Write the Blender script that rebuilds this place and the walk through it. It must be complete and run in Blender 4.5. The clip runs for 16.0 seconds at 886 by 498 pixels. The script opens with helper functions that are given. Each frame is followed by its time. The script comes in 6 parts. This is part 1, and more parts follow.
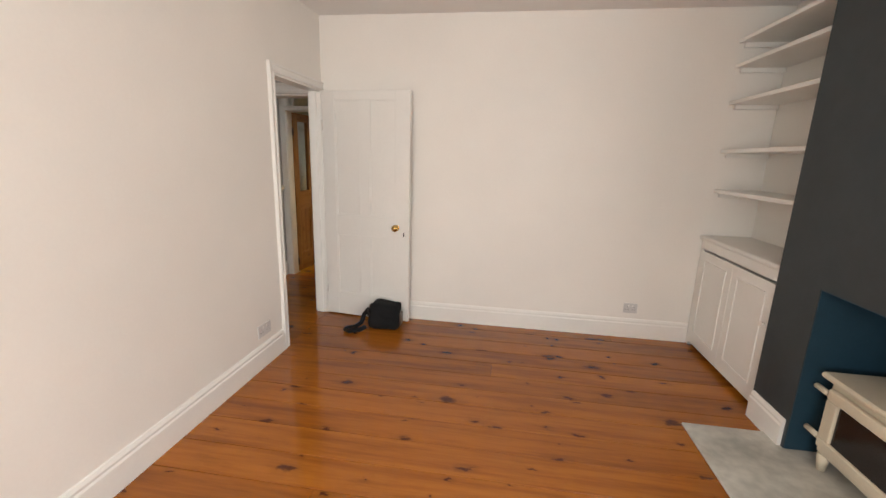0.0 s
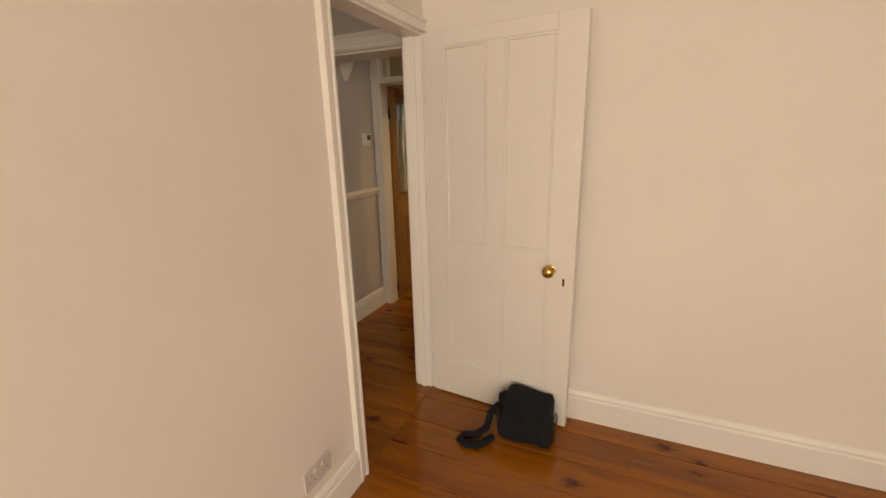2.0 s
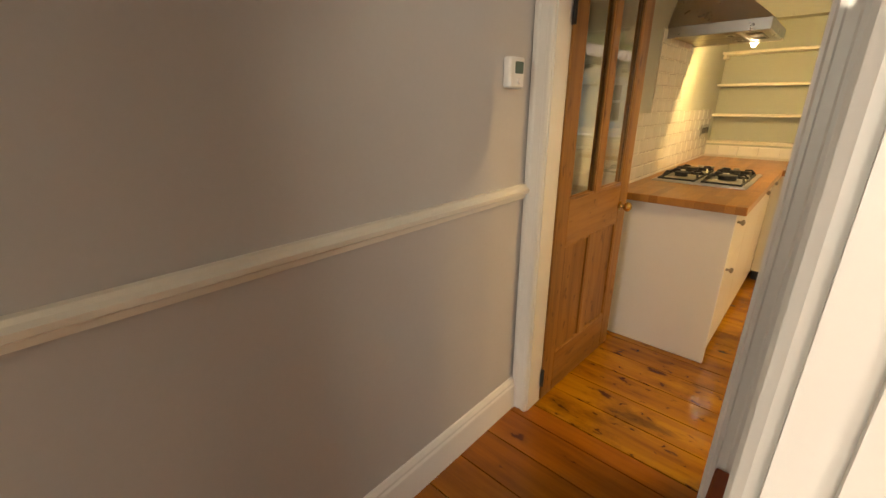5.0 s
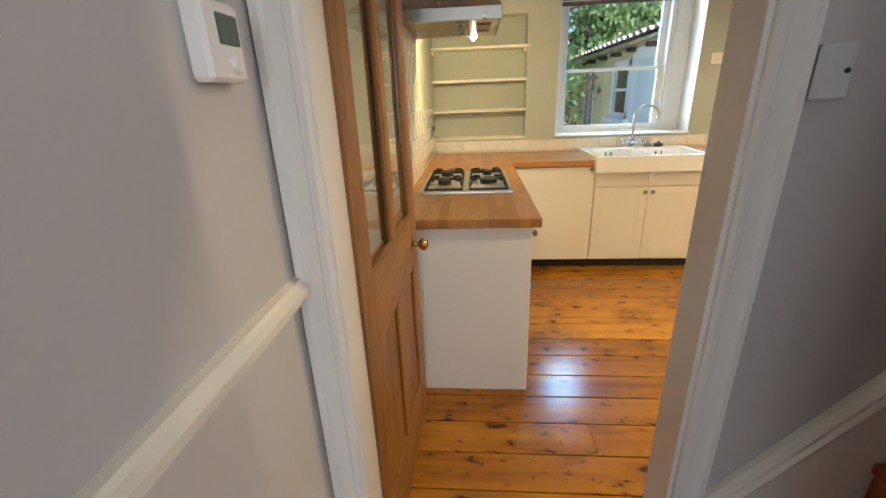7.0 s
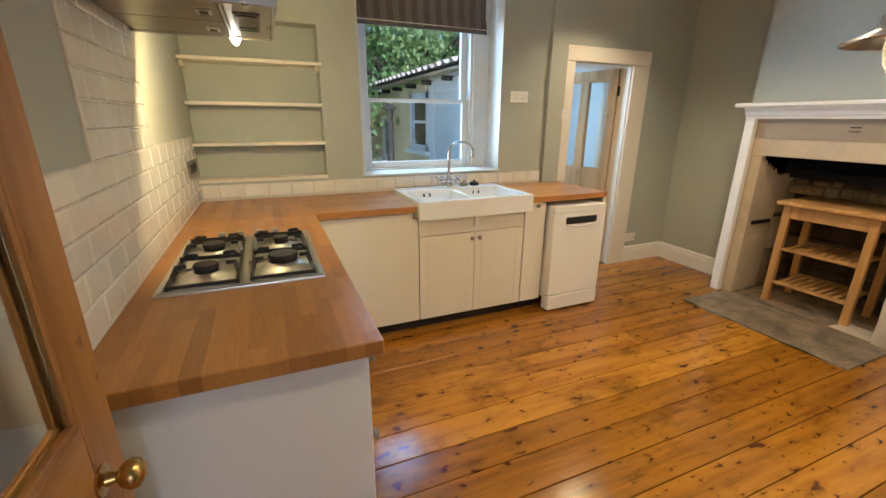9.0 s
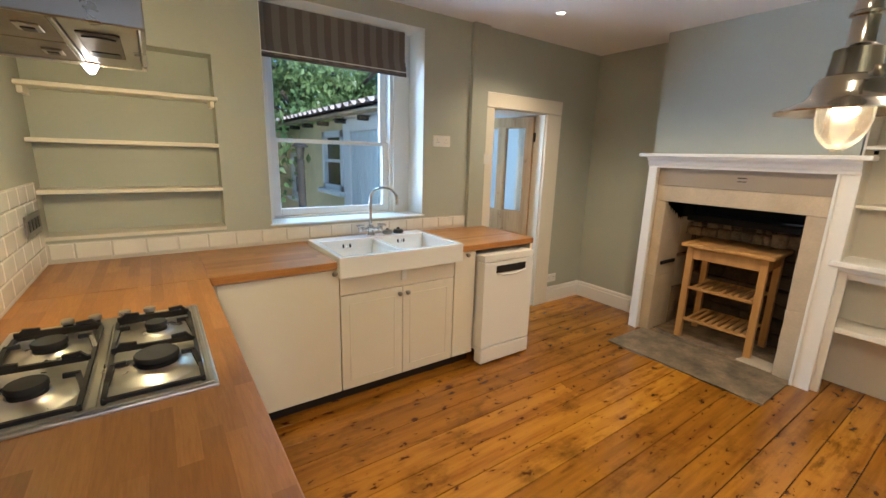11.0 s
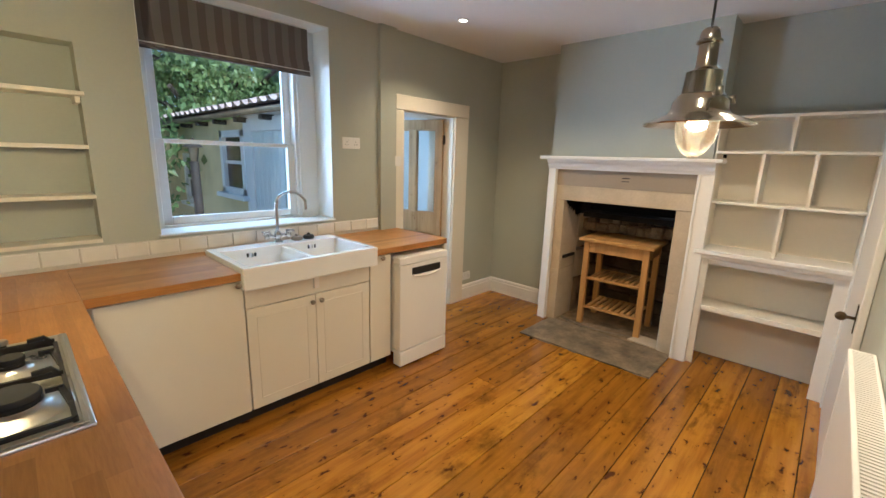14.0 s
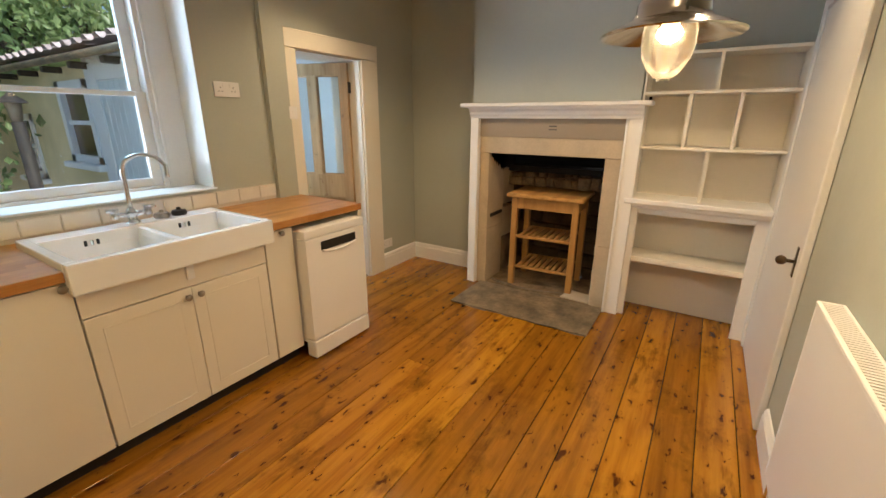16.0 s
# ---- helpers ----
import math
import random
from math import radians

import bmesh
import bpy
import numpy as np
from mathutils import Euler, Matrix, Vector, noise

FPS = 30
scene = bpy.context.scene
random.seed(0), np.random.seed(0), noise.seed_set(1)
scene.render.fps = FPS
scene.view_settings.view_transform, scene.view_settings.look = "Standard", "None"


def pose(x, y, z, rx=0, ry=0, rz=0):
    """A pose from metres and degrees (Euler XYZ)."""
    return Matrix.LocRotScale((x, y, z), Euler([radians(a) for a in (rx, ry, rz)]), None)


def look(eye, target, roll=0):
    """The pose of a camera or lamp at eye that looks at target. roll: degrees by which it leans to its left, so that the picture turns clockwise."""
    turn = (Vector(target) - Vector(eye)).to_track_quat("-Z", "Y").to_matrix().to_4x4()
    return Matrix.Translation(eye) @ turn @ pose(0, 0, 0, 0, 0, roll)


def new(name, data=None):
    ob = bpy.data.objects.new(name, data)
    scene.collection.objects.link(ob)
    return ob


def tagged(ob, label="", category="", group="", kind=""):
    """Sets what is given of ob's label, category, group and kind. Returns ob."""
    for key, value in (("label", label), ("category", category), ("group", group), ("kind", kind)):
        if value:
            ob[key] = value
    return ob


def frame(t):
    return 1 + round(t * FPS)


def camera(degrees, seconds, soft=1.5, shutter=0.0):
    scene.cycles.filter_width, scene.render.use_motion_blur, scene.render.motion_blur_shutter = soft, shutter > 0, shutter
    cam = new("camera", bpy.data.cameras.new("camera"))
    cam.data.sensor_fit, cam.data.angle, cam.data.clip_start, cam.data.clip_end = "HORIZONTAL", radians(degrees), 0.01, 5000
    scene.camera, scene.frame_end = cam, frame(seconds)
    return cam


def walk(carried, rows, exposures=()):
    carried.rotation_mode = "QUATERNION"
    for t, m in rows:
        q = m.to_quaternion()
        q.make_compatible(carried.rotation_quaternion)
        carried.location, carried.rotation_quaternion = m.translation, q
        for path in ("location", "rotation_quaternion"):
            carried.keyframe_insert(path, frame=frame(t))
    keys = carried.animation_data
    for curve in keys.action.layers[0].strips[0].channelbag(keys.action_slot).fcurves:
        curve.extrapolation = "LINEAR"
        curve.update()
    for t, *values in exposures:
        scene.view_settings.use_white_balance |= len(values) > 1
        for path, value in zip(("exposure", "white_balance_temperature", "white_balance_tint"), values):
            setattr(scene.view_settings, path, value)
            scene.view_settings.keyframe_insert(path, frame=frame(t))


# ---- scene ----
cam = camera(94.4, 16.0, soft=1.5)
PATH = [
    (0, (1.611, 2.619, 1.475), (1.326, 4.549, 1.036), 1.7),
    (0.5, (1.461, 2.93, 1.497), (1.046, 4.839, 1.065), 0.6),
    (1, (1.313, 3.322, 1.5), (0.705, 5.162, 1.006), -0.1),
    (1.5, (1.127, 3.692, 1.466), (0.389, 5.474, 0.938), -1.0),
    (2, (0.986, 4.084, 1.482), (0.207, 5.852, 0.967), -1.3),
    (2.5, (0.862, 4.49, 1.463), (-0.104, 6.161, 0.939), -0.5),
    (3, (0.665, 4.847, 1.441), (-0.405, 6.444, 0.89), -0.1),
    (3.5, (0.489, 5.175, 1.432), (-0.734, 6.653, 0.867), 0.4),
    (3.7, (0.411, 5.283, 1.438), (-0.906, 6.666, 0.846), 0.9),
    (5.8, (-0.384, 5.965, 1.378), (-1.541, 7.426, 0.65), -1.6),
    (6, (-0.434, 6.025, 1.387), (-1.399, 7.617, 0.658), -1.3),
    (6.5, (-0.555, 6.25, 1.389), (-1.124, 8.025, 0.664), -2.9),
    (7, (-0.64, 6.46, 1.416), (-0.802, 8.328, 0.72), -2.3),
    (7.5, (-0.667, 6.679, 1.44), (-0.478, 8.549, 0.756), -1.6),
    (8, (-0.607, 6.923, 1.452), (-0.338, 8.799, 0.814), -1.0),
    (8.5, (-0.583, 7.1, 1.447), (-0.172, 8.958, 0.832), 0.2),
    (9, (-0.578, 7.264, 1.449), (0.161, 9.022, 0.846), 0.4),
    (9.5, (-0.519, 7.367, 1.47), (0.456, 9.004, 0.862), 0.4),
    (9.7, (-0.487, 7.405, 1.467), (0.543, 9.01, 0.863), 0.5),
    (11.8, (-0.546, 7.578, 1.536), (0.568, 9.2, 1.178), 1.2),
    (12, (-0.552, 7.575, 1.536), (0.515, 9.228, 1.176), 1.1),
    (12.5, (-0.563, 7.576, 1.536), (0.464, 9.251, 1.164), 1.4),
    (13, (-0.558, 7.577, 1.531), (0.551, 9.196, 1.147), 1.8),
    (13.5, (-0.537, 7.567, 1.526), (0.74, 9.054, 1.128), 1.9),
    (14, (-0.501, 7.541, 1.532), (0.919, 8.882, 1.102), 1.7),
    (14.5, (-0.483, 7.543, 1.523), (1.032, 8.759, 1.048), 1.3),
    (15, (-0.468, 7.575, 1.514), (1.099, 8.697, 0.98), 0.8),
    (15.5, (-0.371, 7.662, 1.476), (1.227, 8.704, 0.877), 0.3),
    (16, (-0.172, 7.783, 1.459), (1.44, 8.802, 0.857), 0.3),
]
walk(cam, [(t, look(eye, target, roll)) for t, eye, target, roll in PATH],
     exposures=[(0.0, -0.32, 6100, 8), (1.0, -0.52, 6400, 8), (2.0, -0.55, 8000, 12), (2.5, -0.62, 10600, 19), (3.7, -0.62, 11400, 19), (5.8, 1.0, 5400, 3), (6.5, 0.65, 5450, 5), (7.2, 0.55, 5350, 7), (8.0, 0.42, 5150, 8), (9.7, 0.1, 5100, 9), (12.0, 0.1, 4950, 10), (13.5, 0.1, 4950, 10), (15.0, 0.03, 5050, 10), (16.0, 0.0, 5700, 12)])

# ---------------------------------------------------------------- light
world = bpy.data.worlds.new("sky")
scene.world = world
world.use_nodes = True
wn = world.node_tree
sky = wn.nodes.new("ShaderNodeTexSky")
sky.sky_type, sky.sun_disc = 'NISHITA', False
sky.sun_elevation, sky.sun_rotation = radians(47.8), radians(173.7)
wn.links.new(sky.outputs[0], wn.nodes["Background"].inputs[0])
wn.nodes["Background"].inputs[1].default_value = 0.15


def lamp(name, kind, place, energy, colour, size=0.1, target=None, size_y=None, spot=100, blend=0.6, spread=180):
    data = bpy.data.lights.new(name, kind)
    data.energy, data.color = energy, colour
    if kind == 'AREA':
        data.size, data.spread = size, radians(spread)
        if size_y:
            data.shape, data.size_y = 'RECTANGLE', size_y
    elif kind == 'SUN':
        data.angle = radians(0.6)
    else:
        data.shadow_soft_size = size
    if kind == 'SPOT':
        data.spot_size, data.spot_blend = radians(spot), blend
    ob = new(name, data)
    ob.matrix_basis = look(place, target) if target else Matrix.Translation(place)
    return ob


WARM, DAY, COOL = (1.0, 0.69, 0.345), (1.0, 0.95, 0.88), (0.55, 0.82, 1.0)
lamp("sun", 'SUN', (0, 0, 20), 5.0, (1.0, 0.93, 0.82), target=(-0.1, 0.9, 19.0))
lamp("living_window_skylight", 'AREA', (1.15, 0.42, 1.5), 88, DAY, 1.3, (1.6, 3.0, 1.3), 1.5)
# added fill from the unseen east side, brightens the living room's west wall
lamp("living_side_fill", 'AREA', (3.5, 1.6, 1.55), 80, DAY, 1.5, (0.6, 2.6, 1.3), 1.5)
lamp("kitchen_window_skylight", 'AREA', (0.25, 11.75, 2.78), 24, COOL, 1.3, (0.75, 9.6, 1.0), 0.8, spread=110)
lamp("kitchen_yard_daylight", 'AREA', (-0.55, 11.65, 0.95), 12, (0.85, 0.94, 1.0), 0.9, (2.2, 9.2, 2.2), 0.9, spread=75)
# added fill at the hall's unseen south end; no front door is modelled
lamp("hall_south_fill", 'AREA', (-0.58, 2.32, 1.6), 21, (1.0, 0.95, 0.86), 0.7, (-0.6, 6.0, 1.2), 1.2)
# added fill hidden inside the utility room, whitens the doorway's right jamb
lamp("utility_fill", 'AREA', (1.74, 11.75, 1.5), 30, (0.7, 0.88, 1.0), 0.5, (3.0, 10.8, 1.2), 0.9)
# added fill high in the stairwell, brightens the hall's west wall
lamp("stairwell_fill", 'AREA', (3.6, 6.55, 3.3), 36, (1.0, 0.93, 0.82), 0.9, (-1.0, 6.5, 1.1), 1.2)
# the third is inferred from wall glow; the last is added unseen for fill
DOWNLIGHTS = [(2.03, 9.79), (2.08, 8.75), (2.05, 7.78), (0.35, 7.72)]
for dx, dy in DOWNLIGHTS:
    lamp("downlight_lamp", 'SPOT', (dx, dy, 2.535), 52, WARM, 0.03, (dx, dy, 0), spot=125, blend=0.8)
lamp("pendant_lamp", 'POINT', (1.12, 7.919, 1.668), 25, WARM, 0.02)
lamp("hood_lamp", 'SPOT', (-0.645, 9.27, 1.712), 24, (1.0, 0.68, 0.26), 0.02, (-0.54, 9.98, 1.10), spot=174, blend=0.25)


# ---------------------------------------------------------------- materials
def nodes_of(m):
    t = m.node_tree
    return t, t.nodes["Principled BSDF"]


def coords(t, scale=(1, 1, 1), jitter=0.0):
    tc = t.nodes.new("ShaderNodeTexCoord")
    mp = t.nodes.new("ShaderNodeMapping")
    mp.inputs["Scale"].default_value = scale
    t.links.new(tc.outputs["Object"], mp.inputs["Vector"])
    if jitter:
        oi = t.nodes.new("ShaderNodeObjectInfo")
        mu = t.nodes.new("ShaderNodeVectorMath")
        mu.operation = 'MULTIPLY'
        mu.inputs[1].default_value = (jitter, jitter * 0.7, jitter * 0.3)
        t.links.new(oi.outputs["Random"], mu.inputs[0])
        t.links.new(mu.outputs[0], mp.inputs["Location"])
    return mp.outputs[0]


def noise_of(t, vec, scale, detail=4.0, rough=0.6):
    n = t.nodes.new("ShaderNodeTexNoise")
    n.inputs["Scale"].default_value, n.inputs["Detail"].default_value, n.inputs["Roughness"].default_value = scale, detail, rough
    t.links.new(vec, n.inputs["Vector"])
    return n.outputs[0]


def ramp(t, fac, stops):
    r = t.nodes.new("ShaderNodeValToRGB")
    e = r.color_ramp.elements
    while len(e) < len(stops):
        e.new(0.5)
    for el, (p, c) in zip(e, stops):
        el.position, el.color = p, (*c, 1) if len(c) == 3 else c
    t.links.new(fac, r.inputs[0])
    return r.outputs[0]


def mix(t, fac, a, b, how='MIX'):
    m = t.nodes.new("ShaderNodeMix")
    m.data_type, m.blend_type = 'RGBA', how
    for sock, v in ((m.inputs[0], fac), (m.inputs[6], a), (m.inputs[7], b)):
        if isinstance(v, bpy.types.NodeSocket):
            t.links.new(v, sock)
        elif isinstance(v, tuple):
            sock.default_value = (*v, 1)
        else:
            sock.default_value = v
    return m.outputs[2]


def bump(t, b, height, strength, dist=0.002):
    n = t.nodes.new("ShaderNodeBump")
    n.inputs["Strength"].default_value, n.inputs["Distance"].default_value = strength, dist
    t.links.new(height, n.inputs["Height"])
    t.links.new(n.outputs[0], b.inputs["Normal"])


def mat(name, c, rough=0.55, metal=0.0, vary=0.06, big=1.3, fine=60, relief=0.15, dist=0.001, jitter=0.0, coat=0.0, patchy=0.05):
    """Paint, metal, stone: two scales of colour and a fine relief."""
    m = bpy.data.materials.new(name)
    m.use_nodes = True
    t, b = nodes_of(m)
    v = coords(t, jitter=jitter)
    lo, hi = tuple(x * (1 - vary) for x in c), tuple(min(1, x * (1 + vary)) for x in c)
    a = ramp(t, noise_of(t, v, big, 3), [(0.3, lo), (0.7, hi)])
    f = ramp(t, noise_of(t, v, fine, 3), [(0.3, tuple(1 - vary * 0.7 for _ in c)), (0.7, (1, 1, 1))])
    t.links.new(mix(t, 1.0, a, f, 'MULTIPLY'), b.inputs["Base Color"])
    r = ramp(t, noise_of(t, v, big * 6, 4), [(0.25, (max(0, rough - patchy),) * 3), (0.75, (min(1, rough + patchy),) * 3)])
    t.links.new(r, b.inputs["Roughness"])
    b.inputs["Metallic"].default_value = metal
    b.inputs["Coat Weight"].default_value = coat
    bump(t, b, noise_of(t, v, fine * 2.5, 4), relief, dist)
    return m


def wood(name, pale, deep, along='x', rough=0.3, knots=0.0, knot_colour=(0.075, 0.02, 0.006), jitter=37.0, coat=0.0, spread=0.22, grain=1.0, wear=0.0, knot_kinds=((0.9, 0.105, 0.22), (1.7, 0.10, 0.32), (2.9, 0.085, 0.55))):
    """Timber with long grain, tone that differs from piece to piece, and knots."""
    m = bpy.data.materials.new(name)
    m.use_nodes = True
    t, b = nodes_of(m)
    ax = {'x': 0, 'y': 1, 'z': 2}[along]
    s = [1.0, 1.0, 1.0]
    s[ax] = 0.07
    v = coords(t, tuple(s), jitter)
    g1 = noise_of(t, v, 13 * grain, 5, 0.6)
    g2 = noise_of(t, v, 70 * grain, 3)
    base = ramp(t, g1, [(0.30, deep), (0.55, pale), (0.75, tuple(min(1, x * 1.12) for x in pale))])
    streak = ramp(t, g2, [(0.35, (0.78, 0.72, 0.66)), (0.6, (1, 1, 1))])
    col = mix(t, 0.4, base, streak, 'MULTIPLY')
    oi = t.nodes.new("ShaderNodeObjectInfo")
    tone = ramp(t, oi.outputs["Random"], [(0.0, (1 - spread, 1 - spread * 1.1, 1 - spread * 1.2)), (0.5, (1, 1, 1)), (1.0, (1 + spread * 0.3, 1 + spread * 0.45, 1 + spread * 0.3))])
    col = mix(t, 1.0, col, tone, 'MULTIPLY')
    sp = t.nodes.new("ShaderNodeSeparateXYZ")
    t.links.new(coords(t, (1, 1, 1), jitter), sp.inputs[0])
    cross = t.nodes.new("ShaderNodeMath")
    cross.operation = 'ADD'
    others = [k for k in range(3) if k != ax]
    for i, k in enumerate(others):
        t.links.new(sp.outputs[k], cross.inputs[i])
    cb = t.nodes.new("ShaderNodeCombineXYZ")
    for i, (src, gain) in enumerate(((sp.outputs[ax], 3.0), (cross.outputs[0], 6.0))):
        g = t.nodes.new("ShaderNodeMath")
        g.operation = 'MULTIPLY'
        g.inputs[1].default_value = gain
        t.links.new(src, g.inputs[0])
        t.links.new(g.outputs[0], cb.inputs[i])
    v2 = cb.outputs[0]
    if knots:
        for sc, size, keep in knot_kinds:
            vo = t.nodes.new("ShaderNodeTexVoronoi")
            vo.voronoi_dimensions = '2D'
            vo.inputs["Scale"].default_value = sc
            wob = t.nodes.new("ShaderNodeVectorMath")
            wob.operation = 'MULTIPLY_ADD'
            nz = t.nodes.new("ShaderNodeTexNoise")
            nz.inputs["Scale"].default_value = 6.0
            t.links.new(v2, nz.inputs["Vector"])
            t.links.new(nz.outputs["Color"], wob.inputs[0])
            wob.inputs[1].default_value = (0.34, 0.34, 0.34)
            t.links.new(v2, wob.inputs[2])
            t.links.new(wob.outputs[0], vo.inputs["Vector"])
            sep = t.nodes.new("ShaderNodeSeparateColor")
            t.links.new(vo.outputs["Color"], sep.inputs[0])
            gate = t.nodes.new("ShaderNodeMath")
            gate.operation = 'GREATER_THAN'
            gate.inputs[1].default_value = keep
            t.links.new(sep.outputs[0], gate.inputs[0])
            vary = t.nodes.new("ShaderNodeMath")
            vary.operation = 'MULTIPLY_ADD'
            t.links.new(sep.outputs[1], vary.inputs[0])
            vary.inputs[1].default_value, vary.inputs[2].default_value = 1.6, 0.7
            far = t.nodes.new("ShaderNodeMath")
            far.operation = 'MULTIPLY'
            t.links.new(vo.outputs["Distance"], far.inputs[0])
            t.links.new(vary.outputs[0], far.inputs[1])
            core = ramp(t, far.outputs[0], [(0.0, (1, 1, 1)), (size * 0.55, (0.85, 0.85, 0.85)), (size, (0, 0, 0))])
            halo = ramp(t, far.outputs[0], [(size * 0.6, (0.35, 0.35, 0.35)), (size * 2.6, (0, 0, 0))])
            for fac, kc in ((halo, tuple(x * 0.55 for x in deep)), (core, knot_colour)):
                g = t.nodes.new("ShaderNodeMath")
                g.operation = 'MULTIPLY'
                t.links.new(fac, g.inputs[0])
                t.links.new(gate.outputs[0], g.inputs[1])
                k = t.nodes.new("ShaderNodeMath")
                k.operation = 'MULTIPLY'
                k.inputs[1].default_value = knots
                t.links.new(g.outputs[0], k.inputs[0])
                col = mix(t, k.outputs[0], col, kc)
    if wear:
        v3 = coords(t, (1.6, 2.6, 1))
        stain = ramp(t, noise_of(t, v3, 1.4, 6, 0.7), [(0.52, (0, 0, 0)), (0.72, (wear,) * 3)])
        col = mix(t, stain, col, tuple(x * 0.42 for x in deep))
        s4 = [5.0, 5.0, 5.0]
        s4[ax] = 1.1
        mark = ramp(t, noise_of(t, coords(t, tuple(s4), jitter), 2.3, 4, 0.62), [(0.60, (0, 0, 0)), (0.70, (wear * 0.75,) * 3)])
        col = mix(t, mark, col, tuple(x * 0.36 for x in deep))
    t.links.new(col, b.inputs["Base Color"])
    rr = ramp(t, noise_of(t, v2, 2.2, 5), [(0.3, (max(0.02, rough - 0.03),) * 3), (0.7, (rough + 0.07,) * 3)])
    t.links.new(rr, b.inputs["Roughness"])
    b.inputs["Coat Weight"].default_value = coat
    b.inputs["Coat Roughness"].default_value = 0.12
    b.inputs["Specular IOR Level"].default_value = 0.4
    bump(t, b, g1, 0.15, 0.0010)
    return m


def staves(name, pale, deep, run, across, length=0.42, width=0.045):
    """Block worktop: rows of short staves, each with its own tone."""
    m = bpy.data.materials.new(name)
    m.use_nodes = True
    t, b = nodes_of(m)
    s = [1.0, 1.0, 1.0]
    v = coords(t)
    sep = t.nodes.new("ShaderNodeSeparateXYZ")
    t.links.new(v, sep.inputs[0])

    def op(kind, a, bb):
        n = t.nodes.new("ShaderNodeMath")
        n.operation = kind
        for i, q in enumerate((a, bb)):
            if isinstance(q, (int, float)):
                n.inputs[i].default_value = q
            else:
                t.links.new(q, n.inputs[i])
        return n.outputs[0]
    row = op('FLOOR', op('DIVIDE', sep.outputs[across], width), 0)
    rnd = t.nodes.new("ShaderNodeTexWhiteNoise")
    rnd.noise_dimensions = '1D'
    t.links.new(row, rnd.inputs["W"])
    cell = op('FLOOR', op('ADD', op('DIVIDE', sep.outputs[run], length), op('MULTIPLY', rnd.outputs["Value"], 7.3)), 0)
    comb = t.nodes.new("ShaderNodeCombineXYZ")
    t.links.new(row, comb.inputs[0])
    t.links.new(cell, comb.inputs[1])
    w2 = t.nodes.new("ShaderNodeTexWhiteNoise")
    w2.noise_dimensions = '2D'
    t.links.new(comb.outputs[0], w2.inputs["Vector"])
    tone = ramp(t, w2.outputs["Value"], [(0.0, deep), (0.35, tuple((p + d) / 2 for p, d in zip(pale, deep))), (1.0, pale)])
    s[run] = 0.08
    g = noise_of(t, coords(t, tuple(s)), 150, 4, 0.65)
    col = mix(t, 0.6, tone, ramp(t, g, [(0.35, (0.72, 0.66, 0.58)), (0.62, (1, 1, 1))]), 'MULTIPLY')
    t.links.new(col, b.inputs["Base Color"])
    rr = ramp(t, noise_of(t, v, 9, 5), [(0.3, (0.28,) * 3), (0.7, (0.34,) * 3)])
    t.links.new(rr, b.inputs["Roughness"])
    bump(t, b, g, 0.15, 0.0008)
    return m


def glass(name, rough=0.0, tint=(0.96, 0.98, 0.97)):
    m = bpy.data.materials.new(name)
    m.use_nodes = True
    b = m.node_tree.nodes["Principled BSDF"]
    b.inputs["Base Color"].default_value = (*tint, 1)
    b.inputs["Roughness"].default_value = rough
    b.inputs["Transmission Weight"].default_value = 1.0
    b.inputs["IOR"].default_value = 1.45
    return m


def glow(name, c, strength):
    m = bpy.data.materials.new(name)
    m.use_nodes = True
    b = m.node_tree.nodes["Principled BSDF"]
    b.inputs["Base Color"].default_value = (*c, 1)
    b.inputs["Emission Color"].default_value = (*c, 1)
    b.inputs["Emission Strength"].default_value = strength
    return m


PAINT_LIVING = mat("warm_white_emulsion", (0.80, 0.765, 0.71), 0.62, vary=0.025, relief=0.12)
PAINT_BLUE = mat("slate_blue_emulsion", (0.030, 0.040, 0.046), 0.6, vary=0.08)
PAINT_NAVY = mat("petrol_blue_emulsion", (0.012, 0.042, 0.068), 0.6, vary=0.1)
PAINT_HALL = mat("pale_grey_emulsion", (0.52, 0.49, 0.465), 0.6, vary=0.03)
PAINT_KITCHEN = mat("sage_grey_emulsion", (0.435, 0.45, 0.385), 0.6, vary=0.04)
PAINT_REVEAL = mat("white_reveal_paint", (0.78, 0.80, 0.78), 0.5, vary=0.03)
CEILING = mat("ceiling_white", (0.82, 0.80, 0.78), 0.75, vary=0.02)
GLOSS = mat("white_woodwork_paint", (0.80, 0.78, 0.735), 0.35, patchy=0.015, vary=0.03, fine=40, relief=0.2)
CREAM = mat("cream_woodwork_paint", (0.78, 0.73, 0.62), 0.4, vary=0.03, fine=40, relief=0.2)
UNIT = mat("ivory_cabinet_foil", (0.76, 0.72, 0.62), 0.38, patchy=0.015, vary=0.02, fine=90, relief=0.08)
APPLIANCE = mat("white_enamel", (0.82, 0.81, 0.79), 0.30, patchy=0.0, vary=0.015, relief=0.01)
CERAMIC = mat("white_fireclay", (0.84, 0.84, 0.83), 0.10, patchy=0.015, vary=0.015, big=3, relief=0.03, coat=0.4)
TILE = mat("white_glazed_tile", (0.80, 0.775, 0.72), 0.13, vary=0.05, big=3, fine=12, relief=0.12, dist=0.002, jitter=11.0, coat=0.4)
GROUT = mat("grey_grout", (0.68, 0.65, 0.59), 0.85, vary=0.1, relief=0.4)
